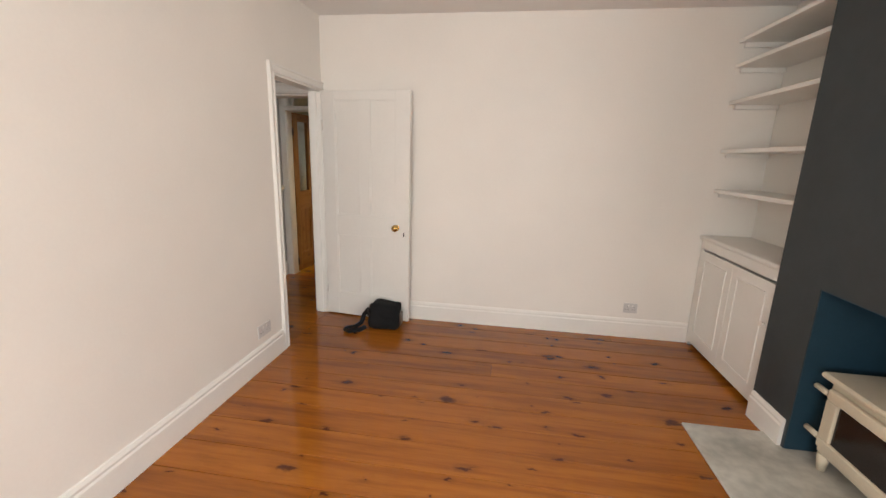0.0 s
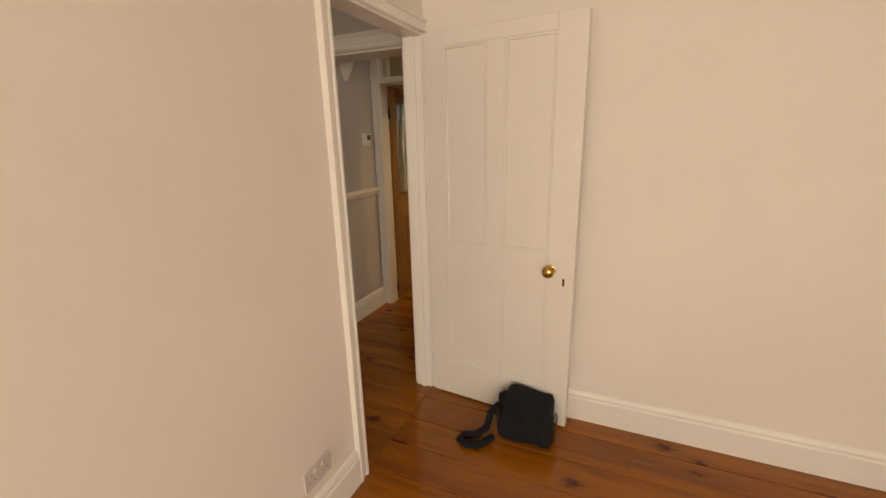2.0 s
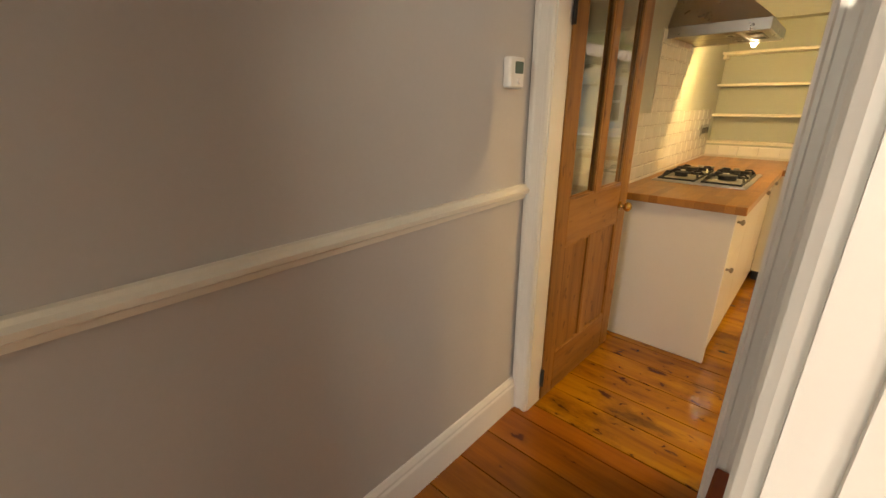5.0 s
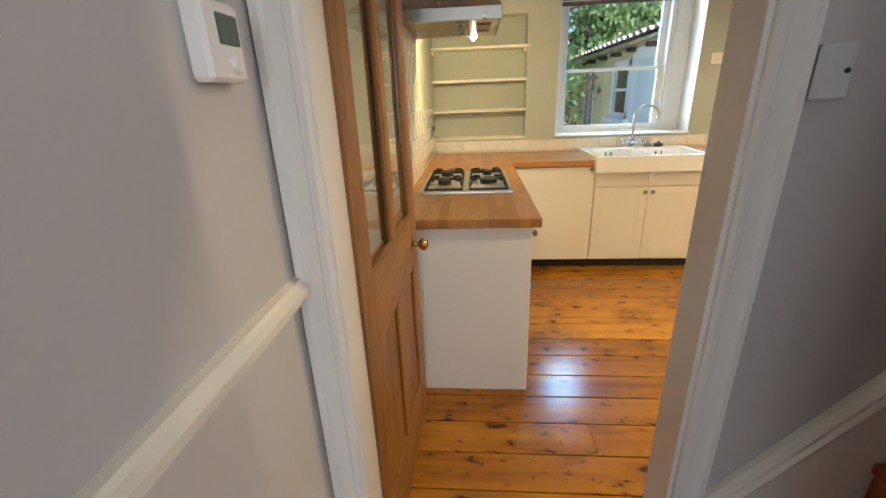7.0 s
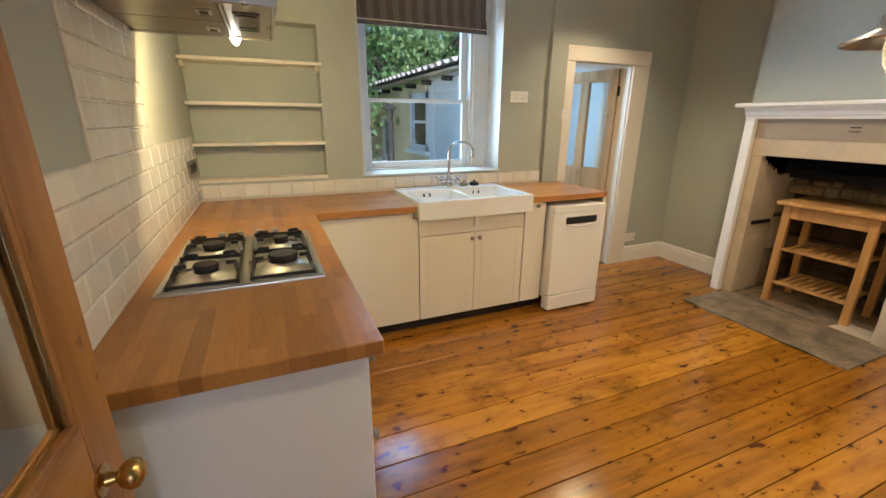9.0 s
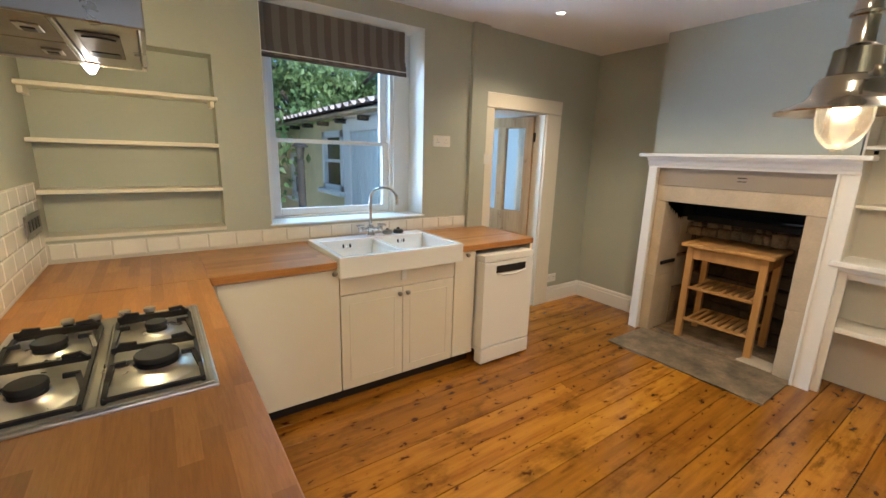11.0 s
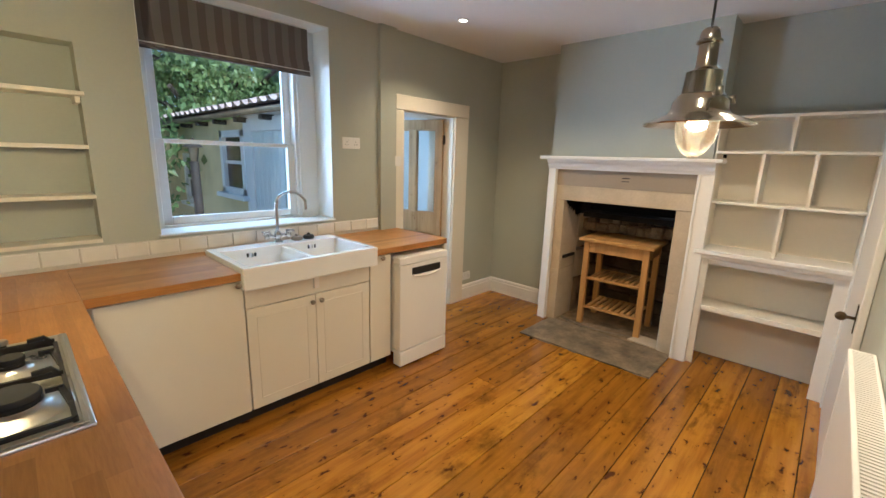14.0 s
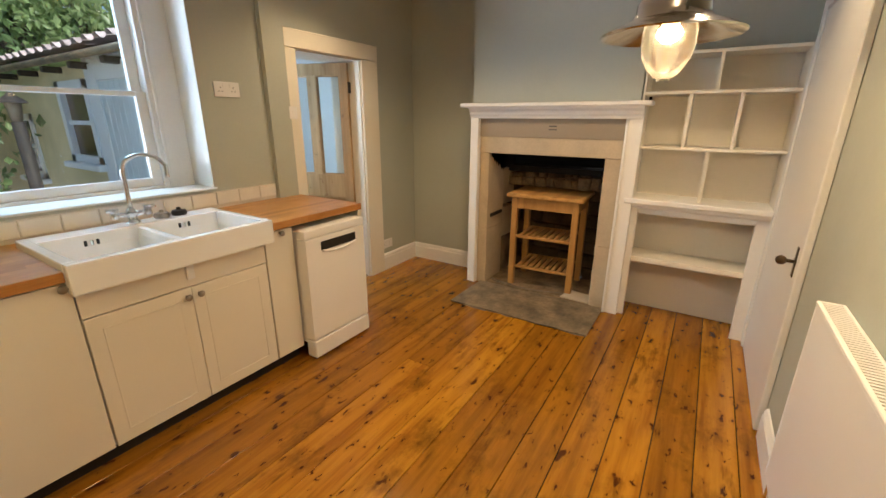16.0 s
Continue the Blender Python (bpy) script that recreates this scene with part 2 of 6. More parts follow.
FLOOR_LIVING = wood("amber_varnished_pine", (0.37, 0.122, 0.010), (0.24, 0.070, 0.007), 'x', 0.16, 0.95, (0.06, 0.012, 0.003), coat=0.08, spread=0.18, wear=0.22, knot_kinds=((0.55, 0.085, 0.25), (0.95, 0.075, 0.45)))
FLOOR_KITCHEN = wood("honey_varnished_pine", (0.42, 0.178, 0.008), (0.23, 0.080, 0.005), 'x', 0.17, 1.0, (0.05, 0.011, 0.003), coat=0.08, spread=0.34, wear=0.85)
SUBFLOOR = mat("dark_underfloor", (0.018, 0.011, 0.007), 0.9, vary=0.2)
PINE = wood("stripped_pine", (0.34, 0.165, 0.042), (0.20, 0.085, 0.018), 'z', 0.42, 0.6, spread=0.12)
PINE_X = wood("stripped_pine_rail", (0.35, 0.170, 0.044), (0.21, 0.090, 0.019), 'y', 0.42, 0.5, spread=0.12)
PALE_PINE = wood("pale_stripped_pine", (0.46, 0.31, 0.155), (0.33, 0.20, 0.09), 'z', 0.5, 0.4, spread=0.1)
BIRCH = wood("birch_timber", (0.46, 0.245, 0.065), (0.35, 0.17, 0.042), 'z', 0.45, 0.0, spread=0.1)
BIRCH_Y = wood("birch_slat_timber", (0.48, 0.26, 0.072), (0.36, 0.18, 0.045), 'x', 0.45, 0.0, spread=0.14)
STAIR_WOOD = wood("red_stained_stair", (0.34, 0.075, 0.018), (0.22, 0.04, 0.01), 'y', 0.35, 0.3)
WORKTOP_Y = staves("oak_block_worktop_west", (0.49, 0.232, 0.054), (0.32, 0.138, 0.027), 1, 0)
WORKTOP_X = staves("oak_block_worktop_north", (0.49, 0.232, 0.054), (0.32, 0.138, 0.027), 0, 1)
STEEL = mat("brushed_steel", (0.47, 0.45, 0.42), 0.30, 1.0, vary=0.05, fine=30, relief=0.05)
HOB_STEEL = mat("brushed_hob_steel", (0.64, 0.62, 0.59), 0.30, 1.0, vary=0.04, fine=30, relief=0.03)
STEEL_DARK = mat("hood_filter_steel", (0.22, 0.185, 0.15), 0.38, 1.0, vary=0.08, fine=140, relief=0.3)
CHROME = mat("polished_chrome", (0.78, 0.78, 0.78), 0.06, 1.0, vary=0.02, relief=0.01)
PEWTER = mat("aged_pewter", (0.34, 0.315, 0.275), 0.38, 1.0, vary=0.15, fine=50)
LANTERN = mat("polished_nickel", (0.58, 0.58, 0.55), 0.16, 1.0, vary=0.08, fine=25, relief=0.04)
BRASS = mat("worn_brass", (0.62, 0.42, 0.14), 0.22, 1.0, vary=0.12, fine=60)
IRON = mat("black_cast_iron", (0.012, 0.012, 0.013), 0.5, vary=0.3, fine=120, relief=0.4)
BURNER = mat("black_burner_enamel", (0.016, 0.015, 0.015), 0.6, vary=0.2)
BLACK = mat("black_plastic", (0.012, 0.012, 0.012), 0.4, vary=0.2)
CLOTH = mat("black_nylon_fabric", (0.004, 0.004, 0.005), 0.95, vary=0.35, fine=300, relief=0.6)
STONE = mat("buff_limestone", (0.50, 0.405, 0.275), 0.8, vary=0.14, big=3.2, fine=70, relief=0.6, dist=0.003)
FRIEZE = mat("taupe_frieze_paint", (0.30, 0.24, 0.17), 0.6, vary=0.06)
SLATE = mat("worn_hearth_slate", (0.20, 0.148, 0.085), 0.6, vary=0.5, big=6, fine=40, relief=0.6, dist=0.004)
MARBLE = mat("grey_marble_hearth", (0.52, 0.50, 0.44), 0.35, vary=0.2, big=5, fine=20, relief=0.2)
RUBBLE = mat("sooty_rubble_stone", (0.10, 0.068, 0.040), 0.9, vary=0.5, big=6, fine=60, relief=0.9, dist=0.01, jitter=9.0)
SMOKED = mat("smoke_stained_stone", (0.25, 0.17, 0.092), 0.9, vary=0.5, big=7, fine=60, relief=0.9, dist=0.01)
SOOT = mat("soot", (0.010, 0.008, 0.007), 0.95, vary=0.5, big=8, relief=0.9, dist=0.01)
STOVE = mat("cream_stove_enamel", (0.62, 0.55, 0.42), 0.35, vary=0.08)
STOVE_GLASS = mat("smoked_stove_glass", (0.012, 0.009, 0.008), 0.12, vary=0.3)
SOCKET = mat("grey_white_plastic", (0.58, 0.565, 0.55), 0.45, vary=0.04)
PLASTIC = mat("white_plastic", (0.78, 0.76, 0.73), 0.4, patchy=0.015, vary=0.02)
LCD = mat("green_grey_display", (0.10, 0.14, 0.11), 0.2, vary=0.1)
BLIND_A = mat("taupe_stripe_linen", (0.115, 0.10, 0.098), 0.9, vary=0.1, fine=400, relief=0.6)
BLIND_B = mat("pale_stripe_linen", (0.17, 0.155, 0.152), 0.9, vary=0.1, fine=400, relief=0.6)
GLASS = glass("window_glass")
GLOBE = glass("seeded_lamp_glass", 0.16, (0.93, 0.87, 0.70))
BULB = glow("lit_filament_bulb", (1.0, 0.74, 0.40), 6)
SPOT_GLOW = glow("lit_halogen", (1.0, 0.80, 0.55), 14)
BRONZE = mat("dark_bronze", (0.13, 0.095, 0.055), 0.35, 1.0, vary=0.15)
RENDERED = mat("ochre_limewash", (0.62, 0.53, 0.30), 0.85, vary=0.15, big=2, fine=40, relief=0.5)
OUT_WHITE = mat("white_outdoor_paint", (0.72, 0.74, 0.74), 0.5, vary=0.05)
OUT_BLUE = mat("pale_blue_door_paint", (0.52, 0.60, 0.63), 0.5, vary=0.05)
ROOF_TILE = mat("weathered_clay_pantile", (0.62, 0.50, 0.44), 0.8, vary=0.3, big=6, fine=50, relief=0.5, jitter=5.0)
DARK_WOOD = mat("tarred_timber", (0.02, 0.018, 0.016), 0.7, vary=0.3)
PAVING = mat("garden_paving", (0.42, 0.41, 0.37), 0.85, vary=0.2, big=2, relief=0.6)
def leaf(name, c):
    """Thin leaf: light passes through as well as off it."""
    m = mat(name, c, 0.4, vary=0.35, big=1.5, relief=0.1)
    t, b = nodes_of(m)
    tr = t.nodes.new("ShaderNodeBsdfTranslucent")
    t.links.new(b.inputs["Base Color"].links[0].from_socket, tr.inputs["Color"])
    mx = t.nodes.new("ShaderNodeMixShader")
    mx.inputs[0].default_value = 0.45
    t.links.new(b.outputs[0], mx.inputs[1])
    t.links.new(tr.outputs[0], mx.inputs[2])
    t.links.new(mx.outputs[0], t.nodes["Material Output"].inputs[0])
    return m


LEAF_A = leaf("sunlit_leaf", (0.34, 0.46, 0.17))
LEAF_B = leaf("deep_green_leaf", (0.20, 0.31, 0.11))
BARK = mat("grey_bark", (0.09, 0.07, 0.05), 0.9, vary=0.3, relief=0.8, dist=0.01)


# ---------------------------------------------------------------- building blocks
def bx(bm, x0, y0, z0, x1, y1, z1, bev=0.0, rot=None, seg=1):
    """A box between two corners; bev rounds its edges; rot turns it."""
    r = bmesh.ops.create_cube(bm, size=1)
    vs = r["verts"]
    for v in vs:
        v.co = ((x0 + x1) / 2 + v.co.x * (x1 - x0), (y0 + y1) / 2 + v.co.y * (y1 - y0), (z0 + z1) / 2 + v.co.z * (z1 - z0))
    if rot:
        bmesh.ops.transform(bm, matrix=rot, verts=vs)
    if bev:
        es = list({e for v in vs for e in v.link_edges})
        bmesh.ops.bevel(bm, geom=es, offset=bev, segments=seg, profile=0.7, affect='EDGES', clamp_overlap=True)
    return bm


def rod(bm, a, b, r0, r1=None, seg=14):
    """A round bar or cone from a to b."""
    a, b = Vector(a), Vector(b)
    d = b - a
    m = Matrix.Translation((a + b) / 2) @ d.to_track_quat('Z', 'Y').to_matrix().to_4x4()
    r = bmesh.ops.create_cone(bm, cap_ends=True, segments=seg, radius1=r0, radius2=r0 if r1 is None else r1, depth=d.length, matrix=m)
    for v in r["verts"]:
        for f in v.link_faces:
            f.smooth = len(f.verts) == 4
    return bm


def lathe(bm, place, profile, seg=32, axis='z'):
    """Turns a profile of (radius, height) pairs round an axis through place."""
    place = Vector(place)

    def ring_of(r, h):
        ring = []
        for i in range(seg):
            a = 2 * math.pi * i / seg
            p = (r * math.cos(a), r * math.sin(a), h)
            p = {'z': p, 'x': (p[2], p[0], p[1]), 'y': (p[0], p[2], p[1])}[axis]
            ring.append(bm.verts.new(place + Vector(p)))
        return ring
    last, before = ring_of(*profile[0]), None
    for (r0, h0), (r1, h1) in zip(profile, profile[1:]):
        step = Vector((r1 - r0, h1 - h0))
        if before is not None and step.length and before.length and abs(step.angle_signed(before)) > 0.8:
            last = ring_of(r0, h0)
        here = ring_of(r1, h1)
        for i in range(seg):
            bm.faces.new((last[i], last[(i + 1) % seg], here[(i + 1) % seg], here[i])).smooth = True
        last, before = here, step
    bmesh.ops.recalc_face_normals(bm, faces=bm.faces)
    return bm


def tube(bm, pts, r, seg=10):
    """A bent round tube through points."""
    pts = [Vector(p) for p in pts]
    rings = []
    for i, p in enumerate(pts):
        d = (pts[min(i + 1, len(pts) - 1)] - pts[max(i - 1, 0)]).normalized()
        q = d.to_track_quat('Z', 'Y')
        rings.append([bm.verts.new(p + q @ Vector((r * math.cos(2 * math.pi * k / seg), r * math.sin(2 * math.pi * k / seg), 0))) for k in range(seg)])
    for a, b in zip(rings, rings[1:]):
        best = min(range(seg), key=lambda s: sum((a[k].co - b[(k + s) % seg].co).length for k in range(seg)))
        for k in range(seg):
            f = bm.faces.new((a[k], a[(k + 1) % seg], b[(k + 1 + best) % seg], b[(k + best) % seg]))
            f.smooth = True
    for ring in (rings[0], rings[-1]):
        bm.faces.new(ring)
    bmesh.ops.recalc_face_normals(bm, faces=bm.faces)
    return bm


def B():
    return bmesh.new()


def mesh_of(name, bm, material):
    me = bpy.data.meshes.new(name)
    bm.to_mesh(me)
    bm.free()
    me.materials.append(material)
    return me


def part(name, bm, material, parent, label=""):
    ob = new(name, mesh_of(name, bm, material))
    ob.parent = parent
    if parent.parent is None:
        ob.matrix_parent_inverse = parent.matrix_basis.inverted()
    return tagged(ob, label)


def thing(name, place, label, category, group="", kind=""):
    e = new(name)
    e.empty_display_size = 0.1
    e.matrix_basis = Matrix.Translation(place)
    return tagged(e, label, category, group, kind)


def solid(name, bm, material, label="", category="", kind="", group=""):
    return tagged(new(name, mesh_of(name, bm, material)), label, category, group, kind)


def wall(name, material, *boxes):
    bm = B()
    for b in boxes:
        bx(bm, *b)
    return solid(name, bm, material, kind="structure")


def moulded(bm, a, b, profile, normal):
    """A strip from a to b with a cross-section of (out, up) pairs; normal points out of the wall."""
    a, b, n, up = Vector(a), Vector(b), Vector(normal), Vector((0, 0, 1))
    d = (b - a).normalized()
    if abs(d.z) > 0.9:
        up = d.cross(n)
    ra = [bm.verts.new(a + n * o + up * u) for o, u in profile]
    rb = [bm.verts.new(b + n * o + up * u) for o, u in profile]
    k = len(profile)
    for i in range(k):
        bm.faces.new((ra[i], ra[(i + 1) % k], rb[(i + 1) % k], rb[i]))
    bm.faces.new(ra)
    bm.faces.new(rb[::-1])
    bmesh.ops.recalc_face_normals(bm, faces=bm.faces)
    return bm


SKIRT = [(0, 0), (0.020, 0), (0.020, 0.125), (0.014, 0.135), (0.016, 0.148), (0.008, 0.165), (0, 0.168)]
DADO = [(0, -0.03), (0.012, -0.028), (0.016, -0.012), (0.030, -0.004), (0.032, 0.010), (0.020, 0.018), (0.016, 0.028), (0, 0.03)]
ARCH = [(0, 0), (0.012, 0), (0.020, 0.008), (0.020, 0.022), (0.014, 0.028), (0.016, 0.060), (0.024, 0.068), (0.024, 0.084), (0, 0.088)]


def strip(name, runs, profile, material, label=""):
    bm = B()
    for a, b, n in runs:
        moulded(bm, a, b, profile, n)
    return solid(name, bm, material, label, kind="structure")


# ---------------------------------------------------------------- structure
# living room: x 0..3.55, y 0.4..6.135; hall: x -1.003..-0.15; kitchen: x -1.02..3.36, y 7.345..10.382
H1, H2 = 2.58, 2.555
wall("wall_living_west", PAINT_LIVING, (-0.05, 0.3, 0, 0, 5.38, H1), (-0.05, 5.38, 2.0, 0, 6.115, H1), (-0.05, 6.115, 0, 0, 6.135, H1))
wall("wall_hall_east", PAINT_HALL, (-0.10, 2.2, 0, -0.05, 5.38, H1), (-0.10, 5.38, 2.0, -0.05, 6.115, H1), (-0.10, 6.115, 0, -0.05, 6.26, H1))
wall("wall_living_north", PAINT_LIVING, (0, 6.135, 0, 3.7, 6.2, H1))
wall("wall_stair_south", PAINT_HALL, (-0.05, 6.2, 0, 3.7, 6.26, 4.0))
# the opening at y 0.7..2.5 is assumed, out of view beside the side fill
wall("wall_living_east", PAINT_LIVING, (3.55, 2.5, 0, 3.7, 6.135, H1), (3.55, 0.3, 0, 3.7, 0.7, H1), (3.55, 0.7, 0, 3.7, 2.5, 0.7), (3.55, 0.7, 2.35, 3.7, 2.5, H1))
wall("wall_living_south", PAINT_LIVING, (-0.075, 0.2, 0, 0.6, 0.3, H1), (2.5, 0.2, 0, 3.7, 0.3, H1), (0.6, 0.2, 0, 2.5, 0.3, 0.7), (0.6, 0.2, 2.3, 2.5, 0.3, H1))
wall("wall_hall_west", PAINT_HALL, (-1.12, 2.2, 0, -1.003, 7.2, H1))
# unseen end wall; its opening is assumed, behind the added hall fill lamp
wall("wall_hall_south", PAINT_HALL, (-1.12, 2.1, 0, -1.0, 2.2, H1), (-0.2, 2.1, 0, -0.075, 2.2, H1), (-1.0, 2.1, 2.3, -0.2, 2.2, H1), (-1.0, 2.1, 0, -0.2, 2.2, 0.9))
wall("wall_hall_beam", PAINT_HALL, (-1.003, 6.23, 1.98, -0.10, 6.43, H1))
wall("wall_hall_north", PAINT_HALL, (-1.12, 7.2, 0, -0.93, 7.27, H1), (-0.93, 7.2, 2.28, -0.188, 7.27, H1), (-0.188, 7.2, 0, 3.7, 7.27, 4.0))
wall("wall_kitchen_south", PAINT_KITCHEN, (-1.12, 7.27, 0, -0.93, 7.345, H2), (-0.93, 7.27, 2.28, -0.131, 7.345, H2), (-0.131, 7.27, 0, 3.5, 7.345, H2))
wall("wall_kitchen_west", PAINT_KITCHEN, (-1.14, 7.345, 0, -1.02, 10.72, H2))
wall("wall_kitchen_north", PAINT_KITCHEN,
          (-1.02, 10.382, 0, -0.19, 10.72, 1.04), (-1.02, 10.53, 1.04, -0.19, 10.72, 2.04), (-1.02, 10.382, 2.04, -0.19, 10.72, H2),
          (-0.19, 10.382, 0, 0.08, 10.72, H2), (0.08, 10.382, 0, 1.24, 10.72, 1.035), (0.08, 10.382, 2.43, 1.24, 10.72, H2),
          (1.24, 10.382, 0, 1.932, 10.72, H2), (1.932, 10.382, 1.94, 2.62, 10.72, H2), (2.62, 10.382, 0, 3.5, 10.72, H2))
wall("wall_kitchen_pier", PAINT_KITCHEN, (1.68, 10.345, 0.91, 1.845, 10.382, H2))
wall("wall_kitchen_east", PAINT_KITCHEN, (3.36, 7.345, 0, 3.5, 8.20, H2), (3.36, 9.60, 0, 3.5, 10.382, H2), (3.36, 8.20, 1.66, 3.5, 9.60, H2), (3.81, 8.1, 0, 3.9, 9.7, 1.8))
wall("chimney_breast_kitchen", PAINT_KITCHEN, (3.092, 8.24, 1.328, 3.36, 9.55, H2), (3.092, 9.457, 0, 3.40, 9.55, 1.328), (3.092, 8.24, 0, 3.40, 8.303, 1.328))
wall("window_reveal_lining", PAINT_REVEAL, (1.236, 10.384, 1.04, 1.244, 10.72, 2.43), (0.076, 10.384, 1.04, 0.084, 10.72, 2.43), (0.08, 10.384, 2.424, 1.24, 10.72, 2.434))
wall("chimney_breast_living", PAINT_BLUE, (3.152, 4.78, 0, 3.55, 5.10, H1), (3.152, 3.88, 0.90, 3.55, 4.78, H1), (3.152, 3.4, 0, 3.55, 3.88, H1))
wall("fireplace_lining_living", PAINT_NAVY, (3.54, 3.88, 0, 3.58, 4.78, 0.9), (3.156, 4.776, 0, 3.54, 4.784, 0.896), (3.156, 3.876, 0, 3.54, 3.884, 0.896), (3.156, 3.884, 0.893, 3.54, 4.776, 0.9))
wall("ceiling_living", CEILING, (-0.1, 0.2, H1, 3.7, 6.2, H1 + 0.12))
wall("ceiling_hall", CEILING, (-1.12, 2.1, H1, -0.1, 6.26, H1 + 0.12), (-1.12, 6.26, H1, -0.1, 7.25, H1 + 0.12))
wall("ceiling_stair", CEILING, (-0.1, 6.2, 4.0, 3.7, 7.3, 4.1))
# unseen wall; the high opening is invented to go with the stairwell fill lamp
wall("wall_stair_end", PAINT_HALL, (3.7, 6.2, 0, 3.8, 7.27, 2.8), (3.7, 6.2, 3.8, 3.8, 7.27, 4.1), (3.7, 6.2, 2.8, 3.8, 6.38, 3.8), (3.7, 7.08, 2.8, 3.8, 7.27, 3.8))
wall("wall_stair_bulkhead", PAINT_HALL, (-0.15, 6.262, H1, -0.1, 7.198, 4.0))
wall("ceiling_kitchen", CEILING, (-1.14, 7.27, H2, 3.5, 10.72, H2 + 0.12))

# skirtings, dado, architraves
strip("baseboard_living", [((0, 0.3, 0), (0, 5.312, 0), (1, 0, 0)), ((0.02, 6.135, 0), (3.19, 6.135, 0), (0, -1, 0)), ((3.152, 4.80, 0), (3.152, 5.09, 0), (-1, 0, 0))], SKIRT, GLOSS)
strip("baseboard_hall", [((-1.003, 2.2, 0), (-1.003, 7.18, 0), (1, 0, 0)), ((-0.10, 2.2, 0), (-0.10, 5.28, 0), (-1, 0, 0))], SKIRT, GLOSS)
strip("baseboard_kitchen", [((2.81, 10.382, 0), (3.36, 10.382, 0), (0, -1, 0)), ((3.36, 9.55, 0), (3.36, 10.362, 0), (-1, 0, 0)), ((-0.10, 7.345, 0), (2.02, 7.345, 0), (0, 1, 0))], SKIRT, GLOSS)
strip("dado_rail", [((-1.003, 2.2, 1.062), (-1.003, 7.18, 1.062), (1, 0, 0))], DADO, CREAM)


def door_frame(name, jambs, boards, material):
    d = solid(name, jambs, material, kind="structure")
    for i, b in enumerate(boards):
        part("architrave" if i else "head_architrave", b, material, d)
    return d


# living room doorway: lining and mouldings on both faces
bm = B()
bx(bm, -0.102, 5.378, 0, 0.002, 5.392, 1.998)
bx(bm, -0.102, 6.103, 0, 0.002, 6.117, 1.998)
bx(bm, -0.102, 5.392, 1.985, 0.002, 6.103, 2.003)
bx(bm, -0.065, 5.392, 0, -0.035, 5.402, 1.985)
bx(bm, -0.065, 6.093, 0, -0.035, 6.103, 1.985)
bm2 = B()
moulded(bm2, (0, 5.378, 0), (0, 5.378, 2.065), [(o, -u * 0.75) for o, u in ARCH], (1, 0, 0))
bm3 = B()
moulded(bm3, (0, 5.312, 1.996), (0, 6.134, 1.996), [(o, u * 0.75) for o, u in ARCH], (1, 0, 0))
bm4 = B()
moulded(bm4, (0, 6.112, 0), (0, 6.112, 1.996), [(o, u * 0.25) for o, u in ARCH], (1, 0, 0))
bm5 = B()
moulded(bm5, (-0.10, 5.378, 0), (-0.10, 5.378, 2.06), [(o, u * 0.75) for o, u in ARCH], (-1, 0, 0))
bm6 = B()
moulded(bm6, (-0.10, 6.117, 0), (-0.10, 6.117, 2.06), [(o, -u * 0.75) for o, u in ARCH], (-1, 0, 0))
door_frame("door_frame_living", bm, [bm3, bm2, bm4, bm5, bm6], GLOSS)
# moulded trim on the beam across the hall
strip("trim_hall_beam", [((-1.003, 6.23, 1.985), (-0.10, 6.23, 1.985), (0, -1, 0))], ARCH, GLOSS)
wall("beam_soffit_hall", GLOSS, (-1.003, 6.235, 1.968, -0.10, 6.425, 1.979))

# kitchen doorway with a light over it
bm = B()
bx(bm, -0.931, 7.198, 0, -0.917, 7.348, 2.282)
bx(bm, -0.200, 7.198, 0, -0.186, 7.285, 2.282)
bx(bm, -0.200, 7.285, 0, -0.133, 7.297, 2.282)
bx(bm, -0.142, 7.297, 0, -0.129, 7.348, 2.282)
bx(bm, -0.917, 7.198, 1.935, -0.200, 7.348, 1.985, 0.004)
bx(bm, -0.917, 7.198, 2.266, -0.200, 7.348, 2.282)
bm2, bm3, bm4 = B(), B(), B()
moulded(bm2, (-0.922, 7.198, 0), (-0.922, 7.198, 2.36), [(o * 0.8, -u * 0.9) for o, u in ARCH], (0, -1, 0))
moulded(bm3, (-1.0, 7.2, 2.285), (-0.11, 7.2, 2.285), ARCH, (0, -1, 0))
moulded(bm4, (-0.190, 7.198, 0), (-0.190, 7.198, 2.36), [(o * 0.8, u * 0.74) for o, u in ARCH], (0, -1, 0))
kf = door_frame("door_frame_kitchen", bm, [bm3, bm2, bm4], GLOSS)
bm = B()
moulded(bm, (-1.0, 7.2, 1.94), (-0.11, 7.2, 1.94), [(0, 0), (0.018, 0.004), (0.022, 0.04), (0, 0.046)], (0, -1, 0))
part("transom", bm, GLOSS, kf)
bm = B()
bx(bm, -0.917, 7.262, 1.985, -0.200, 7.268, 2.266)
part("pane", bm, GLASS, kf).visible_shadow = False
bm = B()
bx(bm, -0.88, 7.25, 1.985, -0.86, 7.28, 2.266)
part("glazing_bar", bm, GLOSS, kf)

# doorway to the utility room
bm = B()
bx(bm, 1.932, 10.38, 0, 1.95, 10.72, 1.94)
bx(bm, 2.60, 10.38, 0, 2.62, 10.72, 1.94)
bx(bm, 1.95, 10.38, 1.922, 2.60, 10.72, 1.94)
bm2, bm3, bm4 = B(), B(), B()
bx(bm2, 1.846, 10.352, 0, 1.944, 10.382, 1.93, 0.006)
bx(bm3, 2.608, 10.352, 0, 2.806, 10.382, 1.93, 0.006)
